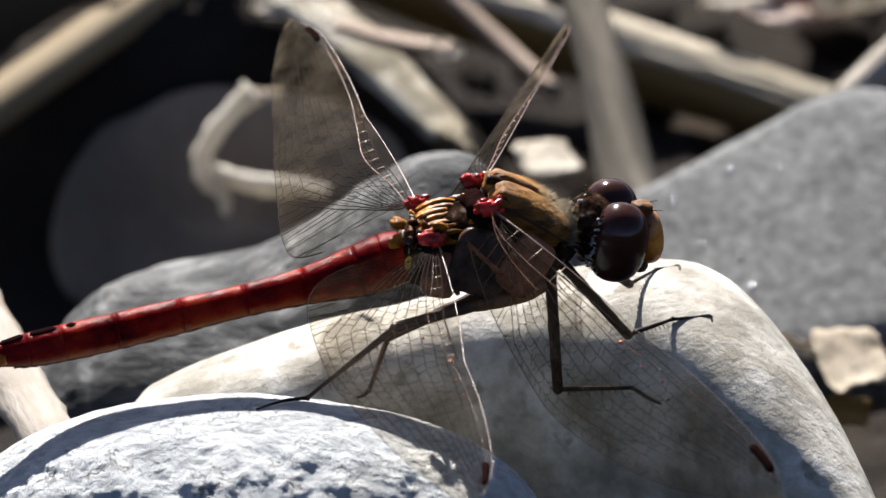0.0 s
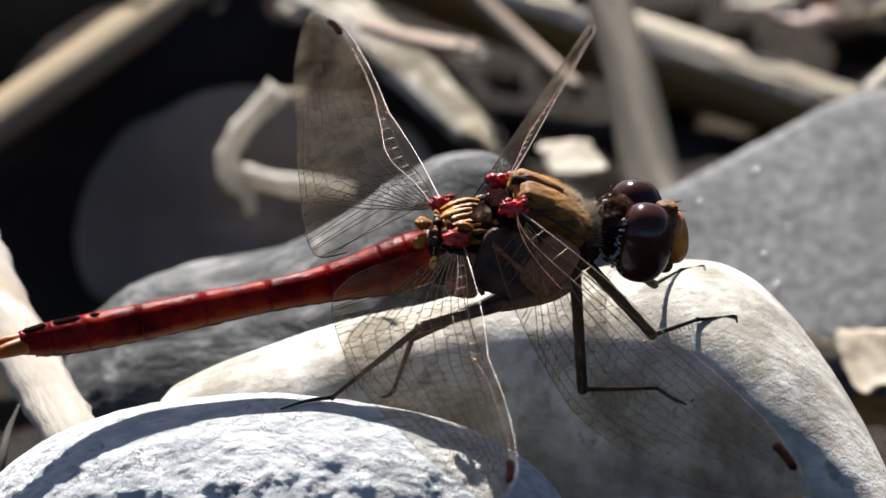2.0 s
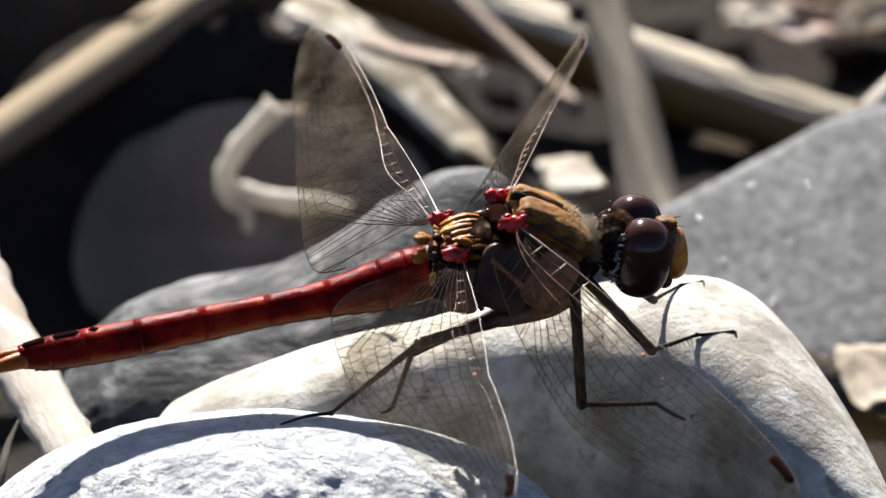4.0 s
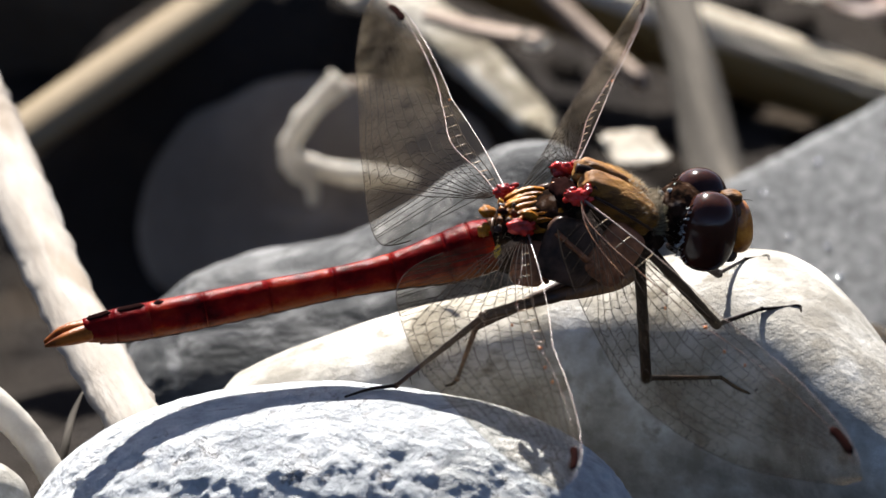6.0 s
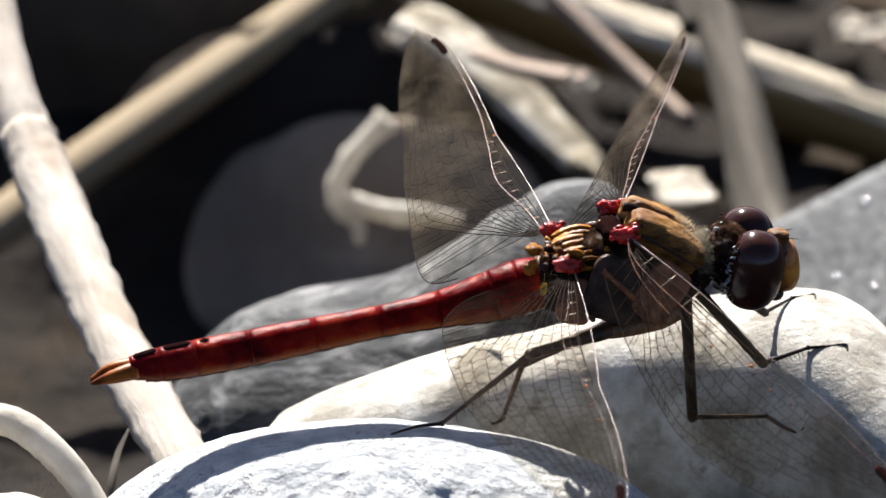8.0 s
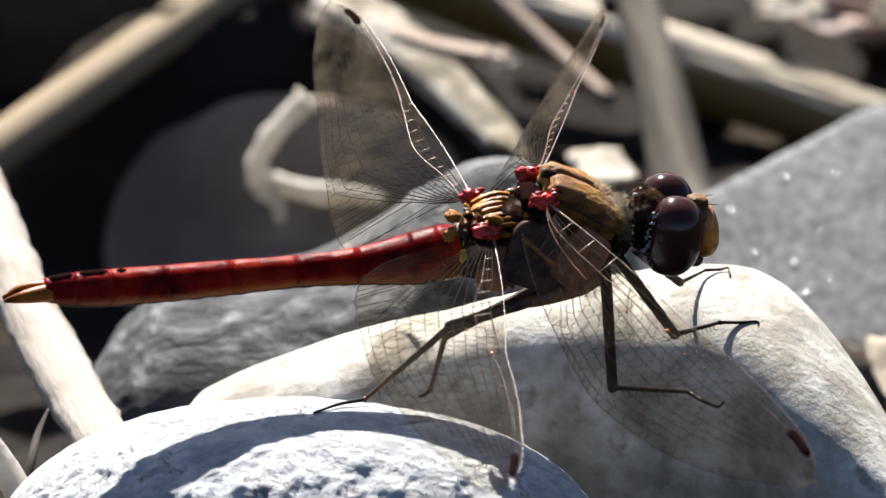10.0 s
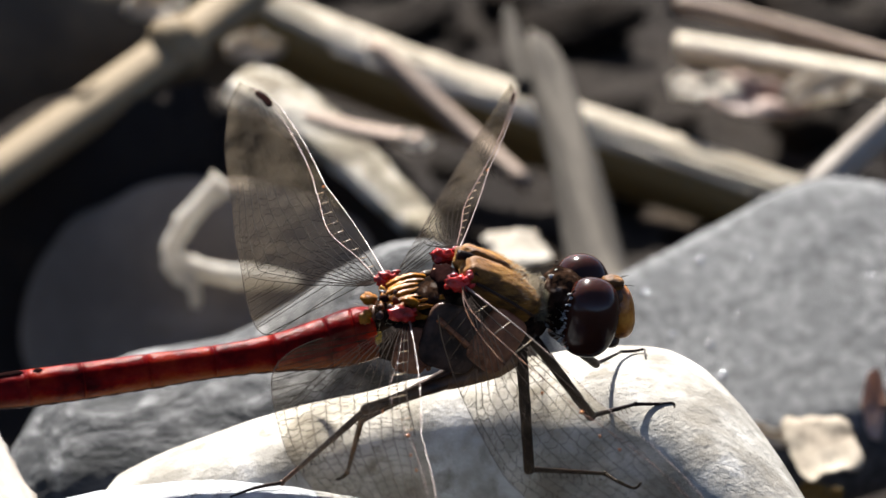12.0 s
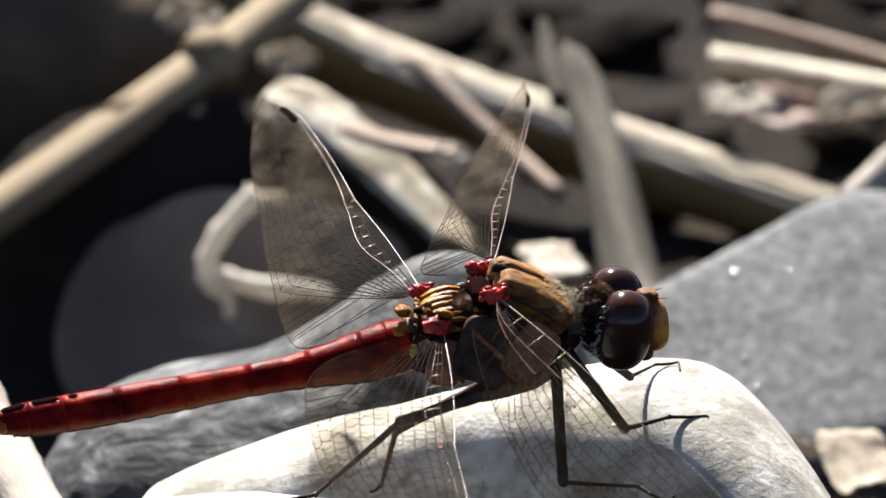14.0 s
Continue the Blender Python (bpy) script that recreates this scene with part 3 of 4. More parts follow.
# ---- glistening grains on the slate ----
M_GRAIN = mat("glistening_mica", [(0.3, grey(0.7)), (0.7, grey(0.85))], scale=900, rough=0.22, metal=1.0)
SLATE = Matrix.Translation(Vector((25.22, 73.80, -36.70)) * MM) @ pose(0, 0, 0, 16, -4, 0)
grain_rnd = random.Random(12)
grain = tagged(part("mineral_grain", blob(bmesh.new(), (0, 0, 0.06), (0.19, 0.19, 0.15), u=20, v=14), M_GRAIN),
              "tiny glistening mineral grain on the slate pebble", "grain", "grains on the slate")
grain.matrix_basis = SLATE @ pose(-0.003, 0.0042, 0.0001)
for x, y, k in ((-1.9, -5.9, 1.0), (-6.0, 1.4, 0.9), (0.3, 3.7, 0.8), (1.1, 2.0, 0.7), (-2.4, -3.3, 0.8), (1.1, -2.7, 0.6), (-0.4, -4.9, 0.7),
                (2.5, -0.4, 0.8), (-0.9, -1.0, 0.6), (-4.6, -2.3, 0.7), (4.0, 3.1, 0.9), (5.5, -3.0, 0.8), (7.0, 1.5, 0.7)):
    d = copy_thing(grain, SLATE @ pose((1.12 * x + grain_rnd.uniform(-0.1, 0.1)) * MM, 1.12 * y * MM, 0.0001))
    d.scale = (k, k, k)

# ---- reeds and sticks ----
stick("reed_stem", [(-39.86, 98.15, -51.95), (-30.11, 104.47, -47.14), (-16.46, 113.92, -41.14), (-11.86, 117.51, -39.12)], [2.15, 2.15, 2.1, 2.0], M_REED,
      "dry buff reed stem lying across the dark gap", nodes=(0.97,), ripple=0.02, flat=0.62)
stick("reed_stem", [(-11.86, 117.51, -39.12), (-8.79, 120.60, -38.03), (-1.01, 127.35, -34.77)], [1.9, 1.85, 1.7], M_REED,
      "upper length of the dry buff reed past its joint", ripple=0.02, flat=0.62)
stick("reed_stem", [(-18.49, 5.14, -15.90), (-21.71, 15.22, -16.11), (-25.16, 27.66, -16.14), (-28.39, 40.38, -15.64), (-29.95, 46.41, -14.96)],
      [1.6, 1.62, 1.65, 1.65, 1.5], M_REED_PALE, "bleached pale broken reed leaning behind the tail", ripple=0.14, per=12, splinters=5)
stick("reed_stem", [(-29.67, 46.01, -15.71), (-31.4, 52.32, -14.50), (-33.2, 63.33, -12.95), (-34.6, 72.84, -12.11)],
      [1.62, 1.5, 1.35, 1.2], M_REED_PALE, "thinner bleached top piece of the broken reed", ripple=0.08, per=10, seed=5, splinters=3)
stick("reed_stem", [(-30.63, 6.00, -12.11), (-28.35, 5.00, -12.17), (-26.23, 3.50, -13.14), (-24.44, 2.00, -14.69), (-23.11, 0.00, -16.18)], [0.85, 0.9, 0.9, 0.85, 0.8], M_BARK,
      "short bleached reed piece arching over the ground", ripple=0.05)
stick("twig", [(-8.99, 99.82, -41.10), (-10.24, 99.49, -42.21), (-11.58, 99.27, -43.79), (-12.43, 99.04, -45.58), (-11.91, 98.60, -46.86), (-11.03, 98.16, -47.91), (-10.93, 97.72, -49.39)],
      [1.0, 0.66, 0.72, 0.68, 0.95, 0.6, 0.26], M_BARK, "bent pale forked twig resting on the dark stone", "twig", ripple=0.3, sides=9, per=4, flat=0.75)
stick("twig", [(-11.40, 98.38, -46.52), (-9.69, 97.94, -46.81), (-7.79, 97.50, -46.93), (-5.90, 97.05, -46.79), (-4.00, 97.05, -47.13)], [0.92, 0.8, 0.96, 0.75, 0.55], M_BARK,
      "short pale twig on the dark stone", "twig", ripple=0.3, sides=9, per=4, flat=0.75)
stick("stalk", [(-8.12, 112.26, -39.55), (-5.60, 110.73, -40.08), (-0.98, 106.95, -42.47), (4.55, 101.48, -45.69)], [1.88, 2.27, 2.21, 1.66], M_REED_MOULD,
      "thick mottled pale stalk with mould patches", "stalk", ripple=0.13, flat=0.32, splinters=4)
stick("twig", [(-3.56, 105.91, -39.00), (-0.52, 105.35, -39.79), (2.53, 104.80, -40.16), (4.24, 104.47, -40.29)], [0.66, 0.89, 0.83, 1.00], M_TWIG, "short brown twig beside a stalk", "twig", ripple=0.2, flat=0.5)
leaf("leaf", (3.92, 104.14, -40.15), (1.22, 0.89), (20, 10, 15), M_LEAF_PALE, "whitish leaf scrap on the end of a twig", 0.1, 0.4, 14)
# Pale fibres only along the top also colour in its sunlit side.
stick("stalk", [(-12.73, 141.19, -46.46), (2.46, 134.06, -50.43), (18.36, 127.57, -53.21), (33.74, 121.15, -55.84)], [2.44, 2.55, 2.55, 2.44], M_STALK,
      "long thick brown fibrous stalk lying flat", "stalk", ripple=0.05, fibres=30, fibre_mat=M_STRAW, arc=(0.75, 2.0), thick=(0.04, 0.09))
stick("stalk", [(17.17, 76.06, -41.62), (15.92, 89.26, -42.74), (14.67, 101.29, -41.32), (12.97, 112.26, -39.55), (12.18, 116.34, -38.97)], [1.99, 1.94, 1.66, 1.44, 1.00], M_REED_GREY,
      "grey weathered upright stalk with a split top", "stalk", ripple=0.05, splinters=2)
stick("stalk", [(11.52, 110.91, -39.74), (10.81, 115.16, -38.83), (10.28, 119.48, -37.79)], [0.77, 0.72, 0.33], M_REED_GREY,
      "split grey prong of a weathered stalk", "stalk", ripple=0.1)
stick("twig", [(0.97, 127.36, -44.17), (6.84, 120.81, -47.07), (11.54, 114.84, -48.86)], [0.66, 0.69, 0.61], M_TWIG, "thin straight buff twig lying across a stalk", "twig")
stick("stalk", [(22.92, 144.66, -49.35), (30.53, 141.76, -50.10), (39.30, 138.54, -51.44)], [0.66, 0.66, 0.66], M_TWIG, "thin brownish dry stalk on the ground", "stalk")
stick("stalk", [(22.68, 137.21, -49.21), (30.21, 134.57, -49.48), (39.69, 131.75, -50.09)], [0.89, 1.00, 1.00], M_STRAW, "cream dry stalk on the ground", "stalk", fibres=3)
stick("stalk", [(30.10, 92.79, -38.46), (33.60, 96.26, -36.65), (39.00, 100.36, -33.65)], [1.11, 1.16, 1.16], M_REED_PALE, "pale stalk behind the slate pebble", "stalk")
stick("grass_blade", [(-23.38, 4.46, -17.17), (-23.11, 6.08, -16.25), (-22.87, 8.51, -15.95), (-22.38, 10.91, -15.70)], [0.22, 0.24, 0.2, 0.06], M_REED_GREY,
      "thin grey dry grass blade between the reeds", "grass", flat=0.4, ripple=0.02)
leaf("leaf", (10.45, 89.15, -40.58), (1.99, 1.88), (8, 8, 24), M_LEAF_PALE, "small bleached scrap of dead leaf", 0.05, 0.18, 1, False)
leaf("leaf", (26.82, 129.53, -49.52), (4.87, 1.77), (14, 8, -8), M_LEAF, "crumpled pinkish-brown dead leaf", 0.2, 0.6, 2)
leaf("leaf", (24.15, 124.84, -46.57), (2.44, 1.44), (8, 6, 10), M_LEAF_PALE, "whitish dead leaf scrap on the dark soil", 0.1, 0.4, 12, False)
leaf("leaf", (32.68, 127.58, -48.46), (3.10, 1.55), (12, -6, 12), M_LEAF_PALE, "pale dry leaf scrap", 0.5, 0.6, 5)
leaf("leaf", (28.9, 52, -35.5), (2.1, 3.7), (8, -5, 12), M_LEAF_TAN, "tan torn dead leaf standing beside the slate pebble", 0.06, 0.14, 3, False, 0.35)
leaf("leaf", (28.6, 51, -38.4), (1.4, 1.2), (78, 14, 8), M_STALK, "brown folded lower flap of dead leaf", 0.2, 0.3, 8, False, 0.3)
leaf("leaf", (25.3, 54, -35.6), (1.7, 0.7), (40, 14, -12), M_LEAF_PALE, "tan dead leaf scrap under the slate pebble", 0.3, 0.5, 4)
leaf("leaf", (32.1, 56, -34.6), (0.8, 2.2), (55, 4, 6), M_LEAF, "brown leaf strip at the foot of the slate pebble", 0.3, 0.3, 15)
leaf("leaf", (-7.51, 110.20, -39.90), (1.88, 1.22), (12, 6, 20), M_LEAF_PALE, "pale husk lying by the mottled stalk", 0.1, 0.35, 9)
leaf("leaf", (-7.30, 125.19, -43.53), (2.21, 1.22), (40, 10, 20), M_LEAF_PALE, "pale torn leaf scrap by the reed joint", 0.4, 0.8, 6)
leaf("leaf", (-14.30, 127.00, -40.90), (2.6, 1.5), (40, 10, 40), M_LEAF_PALE, "pale leaf scrap on the dark soil", 0.4, 0.8, 7)


# ---- dragonfly ----
BODY_YAW = 11.0
fly = new("dragonfly")
FLY_AT = Vector((5.49, 0.00, 0.04)) * MM
fly.matrix_basis = Matrix.Translation(FLY_AT) @ pose(0, 0, 0, 0, 0, BODY_YAW)
tagged(fly, "red darter dragonfly with spread clear wings perched on pebbles", "dragonfly")

# abdomen: centre line and half heights from the base to the tail
ABD_PIVOT = Vector((-5.08, 0.00, 0.09))
ABD = [((-4.61, -0.00, 0.11), 1.45), ((-5.72, 0.00, -0.08), 1.56), ((-7.15, 0.00, -0.42), 1.43), ((-10.16, 0.00, -0.94), 1.02), ((-13.48, 0.00, -1.34), 0.88), ((-17.11, 0.00, -1.78), 0.95),
       ((-20.74, 0.00, -2.22), 1.0), ((-23.82, 0.00, -2.54), 1.0), ((-25.77, 0.00, -2.69), 0.92), ((-27.43, 0.00, -2.80), 0.66)]


def ring_body(pts, radii, wide=1.0, sides=24):
    return tube(bmesh.new(), pts, radii, sides, flat=1.0 / wide, cap=True)


def build_abdomen():
    rows = [(*(Vector(p) - ABD_PIVOT), r) for p, r in ABD]
    fine = curve_points(rows, 10)
    core = part("abdomen", ring_body([f[:3] for f in fine], [f[3] * 0.96 for f in fine]), M_RED_DARK, fly,
                "slender glossy red abdomen", at=ABD_PIVOT)
    for i in range(len(ABD) - 1):
        seg = fine[i * 10:i * 10 + 11]
        pts = [Vector(f[:3]) for f in seg]
        if i:
            pts[0] = pts[0] + (pts[1] - pts[0]) * (0.09 if i in (6, 7) else 0.04)
        rad = [f[3] * (1.0 if 0 < k < 10 else 0.985) for k, f in enumerate(seg)]
        bm = ring_body(pts, rad)
        part("abdomen_segment", bm, M_RED if i < 7 else M_RED_DARK, core)
        if i in (6, 7, 8):
            d = (pts[1] - pts[0]).normalized()
            part("segment_ring", ring_body([pts[0] - d * 0.06, pts[0] + d * 0.015], [rad[1] * 1.004] * 2), M_RED_DARK, core, "dark ring between segments")
        if i in (6, 7, 8):
            mark = [pts[k] + Vector((0, 0, rad[k] * 0.97)) for k in range(1 if i > 6 else 7, 10)]
            part("back_mark", tube(bmesh.new(), mark, [0.24 if 0 < k < len(mark) - 1 else 0.1 for k in range(len(mark))], 10, flat=0.45, ripple=0.2), M_STIGMA, core, "black mark along the back")
    for s in (-1, 1):
        low = [Vector((f[0], 0.42 * f[3] * s, f[2] - 0.9 * f[3])) for f in fine[8:86]]
        part("belly_edge", tube(bmesh.new(), low, [0.075 + 0.025 * math.sin(1.9 * k) for k in range(len(low))], 8, ripple=0.3), M_BROWN, core, "thin dark lower edge")
    tip = Vector((-27.43, 0.00, -2.80)) - ABD_PIVOT
    for s in (-1, 1):
        bm = bmesh.new()
        end = Vector((-29.64, -0.00, -3.41)) - ABD_PIVOT
        pts = curve_points([tip + Vector((0.3, 0.25 * s, 0)), (tip + end) / 2 + Vector((0, 0.42 * s, 0.1)), end + Vector((0, 0.2 * s, 0))], 6)
        tube(bm, pts, [0.5 - 0.4 * (k / (len(pts) - 1)) ** 1.6 for k in range(len(pts))], 12, ripple=0.05)
        part("tail_appendage", bm, M_ORANGE, core, "orange pointed tail appendage")
    return core


abdomen = build_abdomen()


def build_thorax():
    st = [((-5.24, 0.00, 0.11), 1.25), ((-3.82, 0.00, 0.18), 1.95), ((-1.91, 0.00, 0.33), 2.6), ((0.32, -0.00, 0.39), 2.95), ((2.39, -0.00, 0.18), 2.6), ((3.98, 0.00, 0.30), 1.75),
          ((4.84, 0.00, 0.50), 1.1)]
    fine = curve_points([(*p, r) for p, r in st], 6)
    core = part("thorax", tube(bmesh.new(), [f[:3] for f in fine], [f[3] * 0.82 for f in fine], 28, flat=1.16), M_GREYHAIR, fly,
                "dark thorax with golden brown back plates")
    for s in (-1, 1):
        c = Vector((2.32, -1.00, 2.47))
        part("shoulder_plate", blob(bmesh.new(), Vector((c.x - 0.05, 0.92 * s, c.z + 0.08)), (2.5, 1.12, 1.0), (-14 * s, 37, 4 * s), 40, 26, 0.7, rough=0.1, scale=2.6),
             M_OLIVE, core, "olive-brown downy shoulder plate")
        for lift, deep, wide in ((1.5, 0.45, 0.13), (1.9, -0.02, 0.08)):
            seam = [Vector((c.x + 0.1 + x, (lift + 0.25 * (1 - x * x / 4)) * s, c.z + deep - 0.74 * x - 0.05 * x * x)) for x in (-1.7, -0.85, 0, 0.8, 1.5)]
            part("shoulder_seam", tube(bmesh.new(), curve_points(seam, 5), wide, 8, ripple=0.3), M_BROWN, core, "dark seam on the shoulder")
        for x, z, h, t in ((-0.7, 0.5, (1.75, 0.4, 1.85), 24), (-3.0, 0.0, (1.0, 0.4, 1.3), 14), (1.75, 0.1, (1.3, 0.4, 1.75), 42)):
            part("side_plate", blob(bmesh.new(), (x, 2.3 * s, z), h, (14 * s, t, 0), 28, 18, 0.5), M_GLOSS if -2 < x < 1 else M_RUSSET, core,
                 "black glossy side plate" if -2 < x < 1 else "russet side plate")
        # Small knob added to catch the glint on the side plate.
        part("glint_knob", blob(bmesh.new(), (-1.95, 2.5 * s, 0.62), (0.15, 0.12, 0.13), u=16, v=10), M_HINGE, core)
        for a, b in (((-1.5, 2.55, 1.9), (1.6, 2.35, -1.3)), ((-3.0, 2.1, 1.0), (-2.0, 2.3, -1.3))):
            p, q = Vector(a), Vector(b)
            m = (p + q) / 2 + Vector((0, 0.42, 0))
            row = [Vector((v[0], v[1] * s, v[2])) for v in curve_points([p, m, q], 6)]
            part("side_ridge", tube(bmesh.new(), row, 0.15, 8, ripple=0.5), M_RUSSET, core, "brown raised seam")
    part("mid_ridge", tube(bmesh.new(), curve_points([(0.1, 0.00, 4.4), (0.9, 0.00, 4.12), (2.21, 0.00, 3.12), (3.88, 0.00, 1.44)], 6), [0.3 - 0.01 * k for k in range(19)], 8), M_BLACK, core)
    rnd = random.Random(21)
    ridges = []
    for y in (-1.45, -1.05, -0.65, -0.25, 0.15, 0.55, 0.95):
        x0, x1 = -4.0 + 0.3 * abs(y) + rnd.uniform(-0.2, 0.2), -1.35 + rnd.uniform(-0.2, 0.15)
        z = 2.46 + 0.24 * y - 0.06 * y * y
        ridges.append(((x0, y, z - 0.12), (x1, y + rnd.uniform(-0.1, 0.1), z + 0.16), rnd.uniform(0.24, 0.3)))
    for y in (-1.2, -0.5, 0.3, 0.8):
        z = 2.55 + 0.3 * y
        ridges.append(((-1.15, y, z + 0.3), (-0.75, y, z - 0.15), 0.34))
    part("back_shield", blob(bmesh.new(), (-2.55, -0.25, 1.78), (1.7, 1.6, 0.5), (10, -3, 0), 40, 24, rough=0.25, scale=3.2), M_AMBER, core, "amber shield under the back ridges")
    for a, b, r in ridges:
        p, q = Vector(a), Vector(b)
        r *= 0.74
        row = curve_points([p - Vector((0, 0, 0.12)), p.lerp(q, 0.3) + Vector((0, 0, 0.1)), p.lerp(q, 0.7) + Vector((0, 0, 0.12)), q - Vector((0, 0, 0.1))], 5)
        part("back_plate", tube(bmesh.new(), row, [r * (0.48 + 0.5 * math.sin(math.pi * (k + 1) / (len(row) + 1))) for k in range(len(row))], 12, flat=0.6, ripple=0.5, seed=int(100 * r + 10 * a[0])),
             M_AMBER, core, "golden ridged back plate")
    for _ in range(16):
        x = rnd.uniform(-4.6, -0.6)
        y = rnd.uniform(-1.7, 1.2)
        part("back_knob", blob(bmesh.new(), (x, y, 2.72 + 0.25 * x * 0.5 + 0.1 - 0.18 * y * y), [rnd.uniform(0.14, 0.28) for _ in range(3)], (rnd.uniform(0, 90), 0, rnd.uniform(0, 90)), 12, 8, rough=0.5, scale=2),
             rnd.choice((M_BROWN, M_GOLD, M_STIGMA, M_AMBER)), core, "small knob between the back plates")
    part("saddle", blob(bmesh.new(), (-0.55, 0, 2.95), (0.75, 1.5, 0.62), (0, 10, 0), 24, 16, rough=0.3, scale=2.5), M_STIGMA, core, "dark saddle between the wing roots")
    # Small yellow patch puts a spark of light into the colour.
    part("spark_patch", blob(bmesh.new(), (-4.72, -2.0, 0.75), (0.2, 0.12, 0.42), (0, 10, 0), 12, 8), M_YELLOW, core, "yellow spot for a spark on the side")
    part("waist", blob(bmesh.new(), Vector((-4.70, -0.00, 0.76)), (0.4, 1.0, 1.0), (0, 10, 0), rough=0.3, scale=4), M_LEG_BROWN, core, "brown band at the waist")
    for p, h in (((-5.01, -0.60, 2.51), (0.45, 0.5, 0.3)), ((-5.34, -1.30, 1.75), (0.35, 0.3, 0.4)), ((-2.87, -1.60, 2.60), (0.5, 0.3, 0.25))):
        part("waist_patch", blob(bmesh.new(), Vector(p), h, (0, 20, 0), 16, 10, rough=0.5, scale=2), M_AMBER, core, "amber patch at the wing base")
    for p in ((-0.22, -1.90, 3.61), (-3.37, -1.90, 2.04), (-0.20, 1.90, 3.34), (-3.44, 1.90, 2.25)):
        root = part("wing_root", blob(bmesh.new(), Vector(p), (0.75, 0.45, 0.45), (0, 15, 0), 24, 16, rough=0.5, scale=2.2), M_HINGE, core,
                    "crimson knobbly wing root")
        rnd = random.Random(int(p[0] * 100))
        for _ in range(6):
            part("knob", blob(bmesh.new(), Vector(p) + Vector((rnd.uniform(-0.7, 0.7), rnd.uniform(-0.35, 0.35), rnd.uniform(-0.1, 0.45))),
                              (rnd.uniform(0.16, 0.3), rnd.uniform(0.14, 0.24), rnd.uniform(0.16, 0.28)), (rnd.uniform(0, 90), 0, rnd.uniform(0, 90)), 10, 7),
                 M_HINGE, root)
    rnd = random.Random(13)
    bm = bmesh.new()
    for _ in range(420):
        x, z, s = rnd.uniform(-5.3, 2.2), rnd.uniform(-1.9, 1.6), rnd.choice((-1, 1))
        if x > -3.2 and z > -0.9 and rnd.random() < 0.75:
            continue
        p = Vector((x, s * (2.45 - 0.09 * (x + 1) ** 2 - 0.12 * z * z), z))
        w = Vector((rnd.uniform(-0.6, 0.2), s * rnd.uniform(0.3, 0.9), rnd.uniform(-0.8, 0.3))).normalized()
        ln = rnd.uniform(0.25, 0.8)
        tube(bm, [p, p + w * ln * 0.6, p + w * ln - Vector((0, 0, 0.06))], [0.012, 0.009, 0.003], 3, cap=False)
    tagged(part("side_hair", bm, M_HAIR, core, "buff hairs on the sides"), kind="stuff")
    rnd = random.Random(3)
    bm = bmesh.new()
    turn = Euler((0, radians(36), 0)).to_matrix()
    for _ in range(420):
        a = rnd.uniform(-0.42, 0.42) * math.pi
        z = rnd.uniform(0.05, 1.0)
        d = Vector((math.cos(a) * math.sqrt(1 - z * z), math.sin(a) * math.sqrt(1 - z * z), z))
        c = Vector((2.32, -1.00, 2.47))
        p = Vector((c.x, 0, c.z)) + turn @ Vector((d.x * 2.4, d.y * 2.0, d.z * 1.05))
        w = (turn @ Vector((d.x / 2.4, d.y / 2.0, d.z)) + Vector((rnd.uniform(-0.1, 0.5), rnd.uniform(-0.4, 0.4), rnd.uniform(0, 0.4)))).normalized()
        ln = rnd.uniform(0.15, 0.5) * (1.0 + 1.1 * max(0, d.x) ** 2)
        tube(bm, [p, p + w * ln * 0.6, p + w * ln + Vector((0.06, 0, -0.03))], [0.012, 0.009, 0.003], 3, cap=False)
    tagged(part("hair", bm, M_HAIR, core, "buff downy hair"), kind="stuff")
    bm = bmesh.new()
    for _ in range(2600):
        k = rnd.choice((-1, 1))
        a, z = rnd.uniform(-math.pi, math.pi), rnd.uniform(0.0, 1.0)
        d = Vector((math.cos(a) * math.sqrt(1 - z * z), math.sin(a) * math.sqrt(1 - z * z), z))
        lie = Euler((radians(-14 * k), radians(37), radians(4 * k))).to_matrix()
        p = Vector((2.27, 0.92 * k, 2.55)) + lie @ Vector((d.x * 2.36, d.y * 1.08, d.z * 0.95))
        w = (lie @ Vector((0.9, 0.25 * d.y, 0.3 + 0.4 * d.z)) + Vector((rnd.uniform(-0.2, 0.2), rnd.uniform(-0.3, 0.3), 0))).normalized()
        ln = rnd.uniform(0.18, 0.5)
        tube(bm, [p, p + w * ln], [0.018, 0.005], 3, cap=False)
    tagged(part("down", bm, M_DOWN, core, "short golden-brown down on the shoulders"), kind="stuff")
    return core


thorax = build_thorax()

HEAD_AT = Vector((5.74, 0.00, 0.48))


